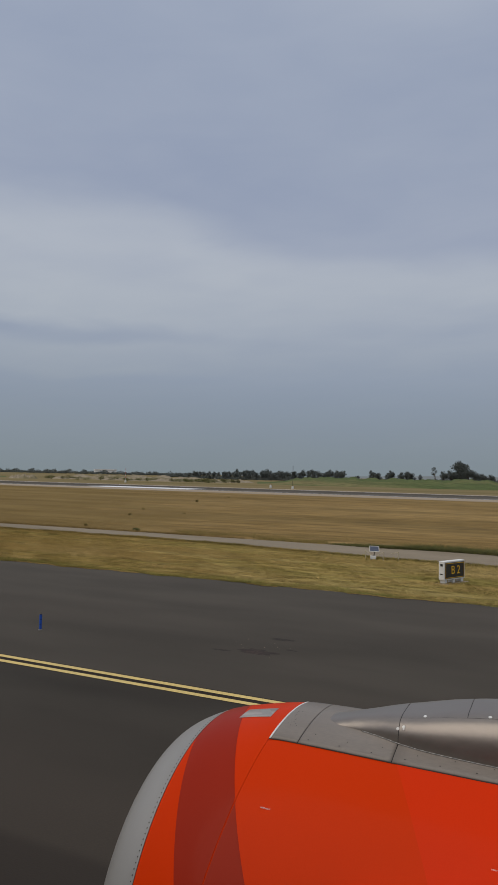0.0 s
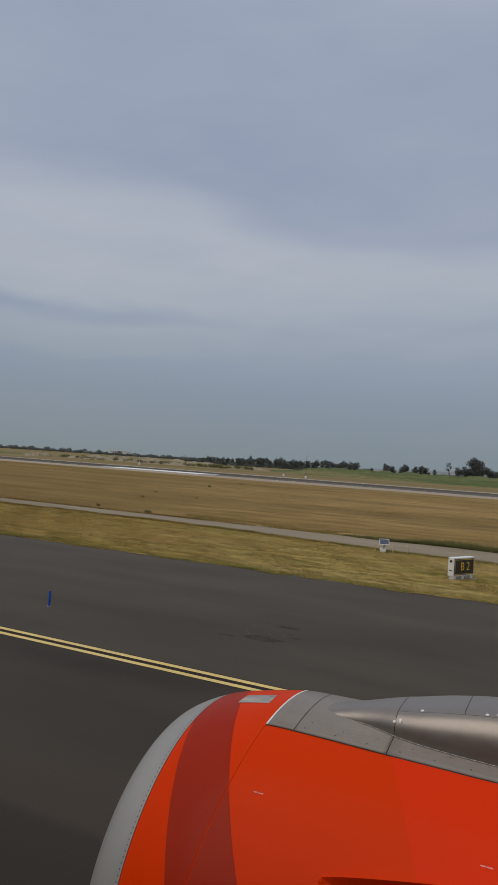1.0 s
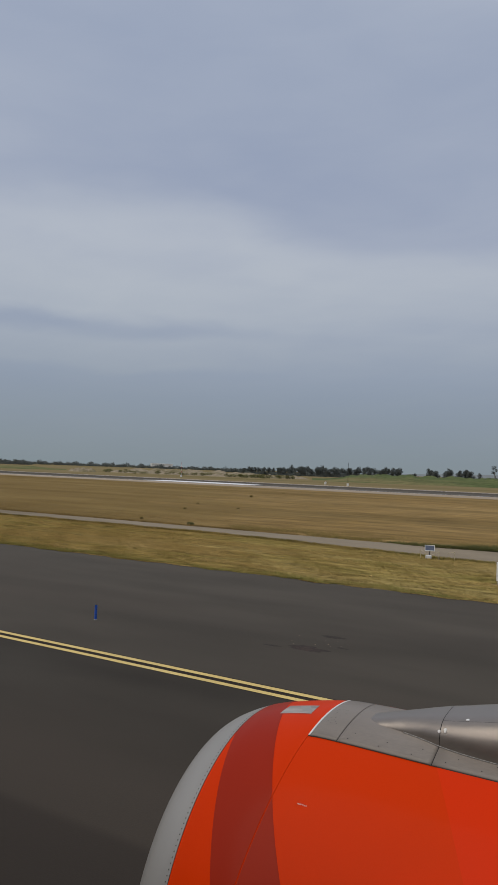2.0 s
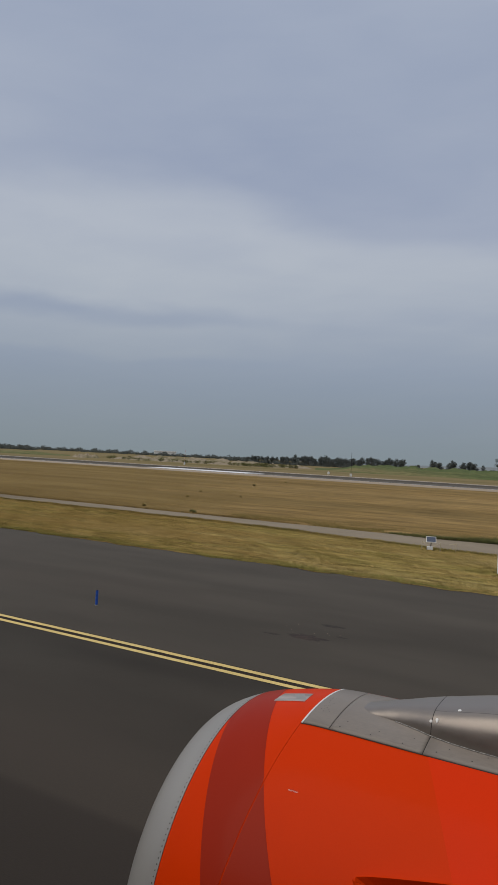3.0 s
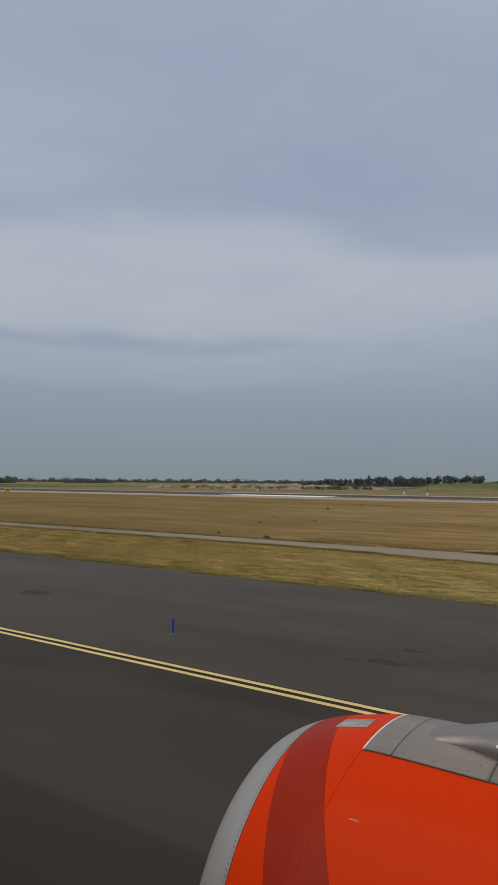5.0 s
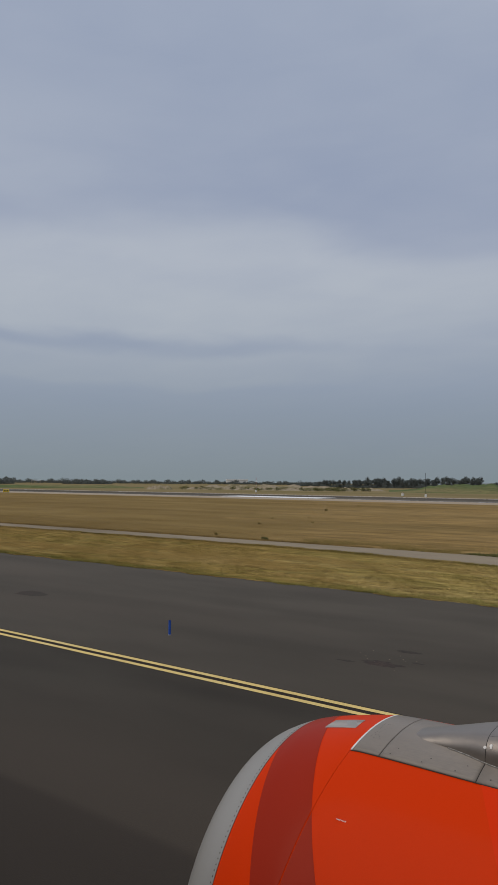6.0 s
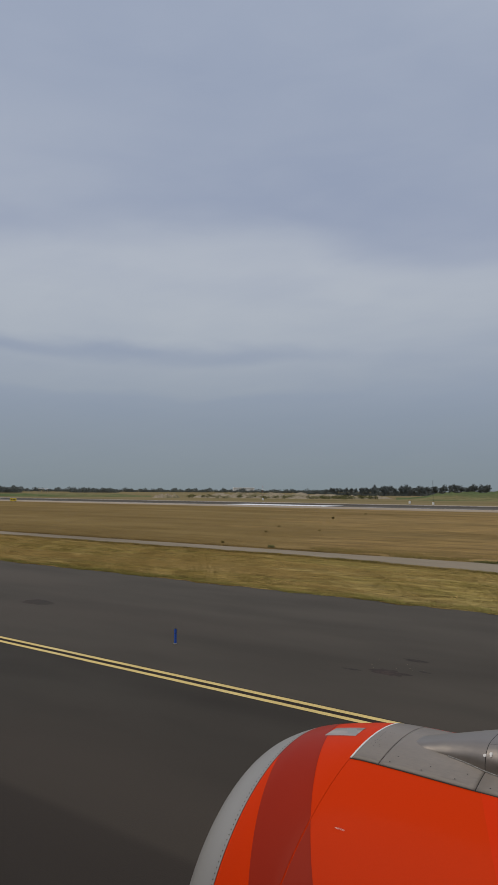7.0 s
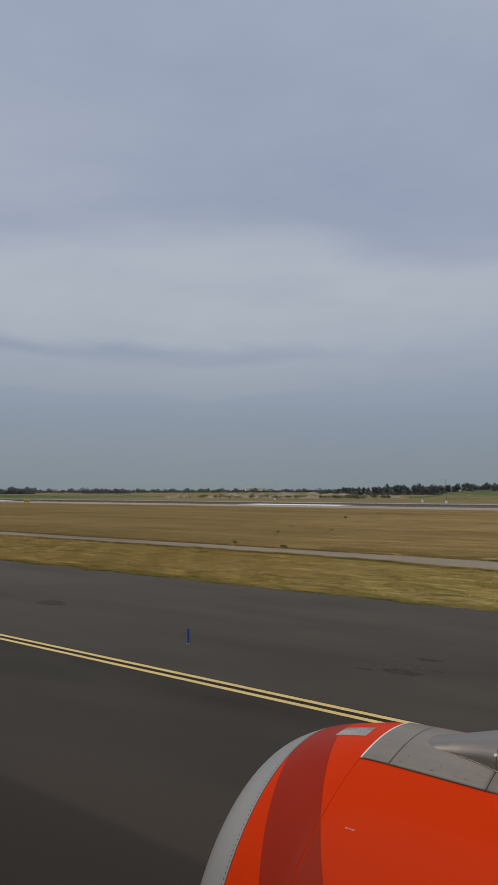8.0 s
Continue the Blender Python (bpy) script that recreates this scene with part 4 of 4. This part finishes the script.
def on_cowl(x, a, up=0.0):
    """The point at x and angle a (degrees from the top, towards the cabin) on the cowl."""
    u = x
    for _ in range(12):
        u = .5 * u + .5 * (x - tilt(u) * radius(u) * math.cos(radians(a)))
    r, a = radius(u) + up, radians(a)
    return Vector((x, -r * math.sin(a), r * math.cos(a)))


def turned(profile, seg=144, rims=()):
    """A surface of revolution; rims are further profiles with edges of their own."""
    bm = bmesh.new()
    for line in (profile, *rims):
        turn_line(bm, line, seg)
    return bm


def turn_line(bm, profile, seg):
    rows = []
    for x, r in profile:
        rows.append([bm.verts.new((x + tilt(x) * r * math.cos(2 * math.pi * i / seg), -r * math.sin(2 * math.pi * i / seg), r * math.cos(2 * math.pi * i / seg))) for i in range(seg)])
    for a, b in zip(rows, rows[1:]):
        for i in range(seg):
            j = (i + 1) % seg
            bm.faces.new((a[i], a[j], b[j], b[i]))


def cowl_ring(x0, x1, n=14):
    """A cowl section with turned-in rims."""
    xs = [x0 + (x1 - x0) * i / n for i in range(n + 1)]
    return turned([(x, radius(x)) for x in xs], rims=[[(x0, radius(x0) - .02), (x0, radius(x0))], [(x1, radius(x1)), (x1, radius(x1) - .02)]])


def cowl_patch(x_lo, x_hi, a0, a1, up, na=40, nx=16, skirt=0.0, spread=None):
    """A skin patch on the cowl between two fore-and-aft limits (functions of the angle)."""
    bm = bmesh.new()
    grid = []
    for i in range(na + 1):
        a = a0 + (a1 - a0) * i / na
        lo, hi = x_lo(a), x_hi(a)
        xs = [lo + (hi - lo) * j / nx for j in range(nx + 1)]
        grid.append([bm.verts.new(on_cowl(x, a + (spread(x) * i / na if spread else 0), up)) for x in xs])
    for r, s in zip(grid, grid[1:]):
        for j in range(nx):
            bm.faces.new((r[j], r[j + 1], s[j + 1], s[j]))
    if skirt:
        rim = [e for e in bm.edges if len(e.link_faces) == 1]
        ext = bmesh.ops.extrude_edge_only(bm, edges=rim)
        for v in (g for g in ext["geom"] if isinstance(g, bmesh.types.BMVert)):
            d = Vector((0, v.co.y, v.co.z)).normalized()
            v.co -= d * skirt
    bmesh.ops.recalc_face_normals(bm, faces=bm.faces)
    c = sum((f.normal.dot(Vector((0, f.calc_center_median().y, f.calc_center_median().z))) for f in bm.faces))
    if c < 0:
        bmesh.ops.reverse_faces(bm, faces=bm.faces)
    return bm


def smooth_curve(pts, n=5):
    """Catmull-Rom points through a profile."""
    out = []
    P = [Vector(p) for p in pts]
    for i in range(len(P) - 1):
        a, b, c, d = P[max(0, i - 1)], P[i], P[i + 1], P[min(len(P) - 1, i + 2)]
        for k in range(n):
            t = k / n
            out.append(tuple(.5 * ((2 * b) + (c - a) * t + (2 * a - 5 * b + 4 * c - d) * t * t + (3 * b - a - 3 * c + d) * t**3)))
    out.append(tuple(P[-1]))
    return out


def disc_on(x, a, r, up, bm, seg=10):
    """A small flat round mark on the cowl."""
    c = on_cowl(x, a, up)
    n = Vector((0, c.y, c.z)).normalized()
    q = n.to_track_quat("Z", "Y").to_matrix().to_4x4()
    bmesh.ops.create_circle(bm, cap_ends=True, segments=seg, radius=r, matrix=Matrix.Translation(c) @ q)


def engine():
    root = empty("jet_engine", pose(0, YE, ZE), "glossy orange jet engine with dull metal lip and grey fairing", "jet engine")
    # inlet lip of bare metal
    lip = smooth_curve([(-1.8425, 1.1025), (-1.915, 1.072), (-1.99, 1.033), (-2.042, .996), (-2.074, .96), (-2.086, .925), (-2.074, .892), (-2.03, .868), (-1.92, .852), (-1.80, .846)])
    part("inlet_lip", turned(lip, rims=[[(-1.8425, 1.07), (-1.8425, 1.1025)]]), M_LIP, root, "dull bare-metal inlet lip", True)
    part("inlet_duct", turned([(-1.798, .8455), (-1.5, .845), (-1.1, .86), (-.9, .865)]), M_GREY, root, "grey inlet duct", True)
    part("fan_disc", turned([(-.9, .864), (-.905, .5), (-.93, .26)], 48), M_DARK, root, "dark fan face")
    part("spinner", turned([(-.935, .259), (-1.05, .2), (-1.2, .1), (-1.29, .01)], 48), M_DARK, root, "dark fan spinner", True)
    part("inner_skin", turned([(x, radius(x) - .005) for x in np.linspace(-1.835, 1.85, 110)]), M_DARK, root, "dark inner skin showing in the joints", True)
    part("inlet_cowl", cowl_ring(-1.839, SEAM - .0007, 14), M_ORANGE, root, "glossy orange inlet cowl", True)
    part("fan_cowl", cowl_ring(SEAM + .0007, .35, 40), M_ORANGE, root, "glossy orange fan cowl", True)
    part("rear_cowl", cowl_ring(.354, 1.9, 24), M_ORANGE, root, "glossy orange rear cowl", True)
    part("exhaust_cone", turned([(1.6, .62), (2.2, .52), (2.7, .36), (3.1, .16), (3.25, .01)], 64), M_LIP, root, "bare-metal exhaust cone", True)
    part("rear_wall", turned([(1.86, .87), (1.7, .75), (1.6, .62)], 64), M_DARK, root, "dark exhaust gap")
    # slanted livery stripes
    fore, aft = (lambda a: canted(RIVET + .003, a)), (lambda a: canted(SEAM, a))
    lo = lambda a: max(fore(a), -1.98 + .0028 * a + .000061 * a * a)
    hi = lambda a: -1.768 + .0055 * a + .000066 * a * a
    part("stripe", cowl_patch(lo, lambda a: min(aft(a) - .004, hi(a)), -40, 80, .0012, 110, 14), M_STRIPE, root, "dark red slanted stripe", True)
    part("stripe", cowl_patch(lambda a: max(aft(a) + .004, lo(a)), lambda a: max(aft(a) + .0045, hi(a)), 34, 80, .0012, 70, 12), M_STRIPE, root, "dark red slanted stripe", True)
    part("stripe", cowl_patch(lambda a: -.99 + .0091 * a, lambda a: .34, 15.6, 110, .0012, 70, 26), M_RED, root, "bright red slanted field", True)
    # rivets round the lip
    bm = bmesh.new()
    for i in range(280):
        a = 360 * i / 280
        t = radians(a)
        n = Vector((-.35, -math.sin(t), math.cos(t))).normalized()
        c = Vector((-1.857 - .085 * 1.097 * math.cos(t), -1.097 * math.sin(t), 1.097 * math.cos(t))) + n * .0012
        bmesh.ops.create_circle(bm, cap_ends=True, segments=6, radius=.0036, matrix=Matrix.Translation(c) @ n.to_track_quat("Z", "Y").to_matrix().to_4x4())
    tagged(part("rivets", bm, M_DARK, root, "row of dark rivets"), kind="stuff")
    # grey fairing panels along the top
    A0, A1 = 15.1, -12.5

    def widen(x):
        """The panels grow a little wider towards the wing."""
        return 1.7 * min(1, max(0, (x + 1.45) / 1.0))

    part("panel_seal", cowl_patch(lambda a: aft(a) + .001, lambda a: 1.6, A1 - .2, A0 + .22, .0022, 24, 60, 0, widen), M_DARK, root, "dark seal round the panels", True)
    joint = lambda a: canted(JOINT, a)
    for x0, x1 in ((lambda a: aft(a) + .012, lambda a: joint(a) - .0022), (lambda a: joint(a) + .0022, lambda a: -.8685), (lambda a: -.8635, lambda a: 1.55)):
        part("fairing_panel", cowl_patch(x0, x1, A1, A0, .0065, 20, 24, .005, widen), M_GREY, root, "grey fairing panel", True)
    part("sealant_edge", cowl_patch(lambda a: aft(a) + .002, lambda a: aft(a) + .0115, A1, A0, .0075, 24, 2, .004), M_WHITE, root, "white sealant line", True)
    # pylon fairing on top of the panels
    shape = [(-1.26, .05, .004), (-1.20, .09, .020), (-1.113, .106, .052), (-1.053, .117, .072), (-.952, .142, .106), (-.865, .172, .130), (-.758, .194, .157), (-.647, .208, .182),
             (-.5, .220, .208), (-.2, .235, .245), (.1, .245, .275), (.5, .25, .31), (1.0, .25, .34), (1.5, .25, .36)]

    def station(x):
        for (xa, wa, ha), (xb, wb, hb) in zip(shape, shape[1:]):
            if x <= xb:
                t = max(0, (x - xa) / (xb - xa))
                return wa + (wb - wa) * t, ha + (hb - ha) * t
        return shape[-1][1:]

    def fairing_point(x, f, inset=0.0):
        """f from 0 (cabin side foot) over the top to 1 (far foot)."""
        w, h = station(x)
        w, h = w * 1.13, h * .90 - .020 * min(1, max(0, (x + 1.2) / .4))
        foot = math.sqrt(max(0, radius(x) ** 2 - w * w)) + .004
        ang = math.pi * f
        c, s = math.cos(ang), math.sin(ang)
        yy = -(w - inset) * math.copysign(abs(c) ** .48, c)
        ease = min(1, max(0, (x + 1.26) / .42))
        zz = foot + (radius(x) + h - foot - inset) * abs(s) ** (1.75 - .95 * ease * ease * (3 - 2 * ease))
        return Vector((x, yy, zz - inset))

    def fairing(xs, f0, f1, nf, inset=0.0):
        bm = bmesh.new()
        g = [[bm.verts.new(fairing_point(x, f0 + (f1 - f0) * j / nf, inset)) for j in range(nf + 1)] for x in xs]
        for r, s in zip(g, g[1:]):
            for j in range(nf):
                bm.faces.new((r[j], s[j], s[j + 1], r[j + 1]))
        bmesh.ops.recalc_face_normals(bm, faces=bm.faces)
        c = sum(f.normal.z for f in bm.faces)
        if c < 0:
            bmesh.ops.reverse_faces(bm, faces=bm.faces)
        return bm

    part("pylon_core", fairing(list(np.linspace(-1.23, 1.5, 60)), 0, 1, 40, .006), M_DARK, root, "dark core behind the fairing joints", True)
    part("pylon_nose", fairing(list(np.linspace(-1.26, -.8685, 30)), 0, 1, 40), M_PYLON, root, "silver pointed pylon nose", True)
    part("pylon_side", fairing(list(np.linspace(-.8655, 1.5, 50)), 0, .367, 18), M_PYLON, root, "silver pylon side skin", True)
    part("pylon_side", fairing(list(np.linspace(-.8655, 1.5, 50)), .633, 1, 18), M_PYLON, root, "silver pylon side skin", True)
    for x0, x1 in ((-.8655, -.5512), (-.5485, -.099), (-.096, 1.5)):
        part("pylon_cap", fairing(list(np.linspace(x0, x1, 20)), .370, .630, 16), M_PYLON, root, "silver pylon top panel", True)
    bead = bmesh.new()
    path = [fairing_point(x, 0) + Vector((0, -.004, .004)) for x in np.linspace(-1.06, 1.45, 60)]
    for a, b in zip(path, path[1:]):
        tube(bead, a, b, .0026, .0026, 6)
    part("sealant_bead", bead, M_LIP, root, "pale bead along the crease at the pylon foot", True)
    # screw heads on panels and pylon
    rs = np.random.RandomState(5)
    spots = [(-1.29 + .16 * k, 13.6, .0034) for k in range(9)] + [(-1.27 + .17 * k, 11.2 + rs.uniform(-.5, .5), .0030) for k in range(9)]
    spots += [(rs.uniform(-1.455, -1.39), rs.uniform(0, 9), .0021) for k in range(22)]
    for x, a, r in spots:
        bm = bmesh.new()
        disc_on(x, a + widen(x) * .9, r, .0078, bm)
        part("screw", bm, M_DARK, root, "dark screw head")
    for x, f, r in ((-.872, .18, .008), (-.843, .215, .008), (-.842, .187, .0055), (-.75, .392, .009), (-.45, .386, .009), (-.40, .398, .009)):
        p0, p1, p2 = fairing_point(x, f), fairing_point(x + .01, f), fairing_point(x, f + .01)
        n = (p1 - p0).cross(p2 - p0).normalized()
        n = n if n.z > 0 else -n
        bm = bmesh.new()
        bmesh.ops.create_cone(bm, cap_ends=True, segments=16, radius1=r, radius2=r * .9, depth=.003, matrix=Matrix.Translation(p0 + n * .0015) @ n.to_track_quat("Z", "Y").to_matrix().to_4x4())
        part("access_cap", bm, M_WHITE, root, "white round access cap")
    for x in (-.372, -.335):
        p0, p1, p2 = fairing_point(x, .398), fairing_point(x + .01, .398), fairing_point(x, .408)
        n = (p1 - p0).cross(p2 - p0).normalized()
        n = n if n.z > 0 else -n
        bm = boxed(-.010, .010, -.014, .014, -.001, .002)
        bm.transform(Matrix.Translation(p0 + n * .001) @ n.to_track_quat("Z", "Y").to_matrix().to_4x4())
        part("vent", bm, M_DARK, root, "small dark square vent")
    # placard and stencilled lines
    part("placard", cowl_patch(lambda a: -1.762, lambda a: -1.577 + .0012 * (a - 2), -2.4, 4.4, .0016, 8, 10), M_PLACARD, root, "grey foil placard")
    part("placard_mark", cowl_patch(lambda a: -1.672 + .012 * a, lambda a: -1.612 + .012 * a, -1.4, 2.6, .0024, 6, 4), M_LIP, root, "pale worn streak across the placard")
    for x, a in ((-1.352, 34.2), (-.370, 35.7)):
        c, q = on_cowl(x, a, .0012), radians(a)
        m = Matrix(((1, 0, 0, c.x), (0, math.cos(q), -math.sin(q), c.y), (0, math.sin(q), math.cos(q), c.z), (0, 0, 0, 1)))
        lettering("HOIST POINT", .0078, M_WHITE, root, m, "tiny white stencilled words", .0006)
    # strake on the cabin side, with its foot plate
    part("strake_base", cowl_patch(lambda a: -.985 + .016 * abs(a - 46.6), lambda a: .24, 45.6, 47.6, .0006, 10, 24, .0004), M_ORANGE, root, "orange foot plate of the strake", True)
    bm = bmesh.new()
    rows = []
    for k in range(25):
        t = k / 24
        x = -.972 + 1.167 * t
        h = (.010 + .29 * min(1, t * 1.15) ** .85) * (1 if t < .93 else 1 - (t - .93) / .07 * .55)
        base_a = 46.1 - .4 * t
        c = on_cowl(x, base_a, -.004)
        n = Vector((0, c.y, c.z)).normalized()
        n = (Matrix.Rotation(radians(-25), 3, "X") @ n)
        side = n.cross(Vector((1, 0, 0))).normalized() * (.009 * (1 - .5 * t))
        rows.append([bm.verts.new(q) for q in (c - side * 1.6, c + side * 1.6, c + n * (h + .002) + side * .4, c + n * (h + .002) - side * .4)])
    for a, b in zip(rows, rows[1:]):
        for j in range(4):
            bm.faces.new((a[j], b[j], b[(j + 1) % 4], a[(j + 1) % 4]))
    bm.faces.new(rows[0][::-1])
    bm.faces.new(rows[-1])
    bmesh.ops.recalc_face_normals(bm, faces=bm.faces)
    part("strake", bm, M_ORANGE, root, "orange strake fin")
    return root


engine()


# ---------------------------------------------------------------- the aircraft's own side, unseen behind the eye
def fuselage():
    seg, bm = 64, bmesh.new()
    rows = []
    for x, k in [(-15, .02), (-14.8, .25), (-14, .52), (-12.8, .78), (-11, .96), (-9.5, 1), (-5, 1), (0, 1), (6, 1), (12, .98), (17, .75), (21, .35), (22, .05)]:
        rows.append([bm.verts.new((x, -2.25 + 1.975 * k * math.sin(2 * math.pi * i / seg), 4.05 + .25 * (1 - k) + 2.05 * k * math.cos(2 * math.pi * i / seg))) for i in range(seg)])
    for a, b in zip(rows, rows[1:]):
        for i in range(seg):
            bm.faces.new((a[i], b[i], b[(i + 1) % seg], a[(i + 1) % seg]))
    bmesh.ops.recalc_face_normals(bm, faces=bm.faces)
    tagged(part("aircraft_wall", bm, M_CABIN, smooth=True), "plain unseen side of the airliner behind the window seat, darkened to dim its reflection", "aircraft side", kind="structure")


fuselage()


def wing():
    """The plain wing that carries the engine, aft of the window."""
    bm = bmesh.new()
    rows = []
    for y, le, chord, z, th in [(-.6, .6, 6.4, 2.75, .8), (3.5, 1.6, 5.0, 3.12, .62), (8, 3.6, 3.4, 3.45, .42), (15, 6.9, 1.7, 4.0, .2)]:
        ring = []
        for k in range(24):
            a = 2 * math.pi * k / 24
            c = .5 - .5 * math.cos(a)
            t = .5 * th * math.sqrt(max(0, c)) * (1 - c) * 2.6
            ring.append(bm.verts.new((le + chord * c, y, z + (t if a < math.pi else -t * .7))))
        rows.append(ring)
    for a, b in zip(rows, rows[1:]):
        for i in range(24):
            bm.faces.new((a[i], b[i], b[(i + 1) % 24], a[(i + 1) % 24]))
    bm.faces.new(rows[-1])
    bmesh.ops.recalc_face_normals(bm, faces=bm.faces)
    tagged(part("aircraft_wing", bm, M_CABIN, smooth=True), "plain grey wing that carries the engine", "aircraft wing", kind="structure")


wing()
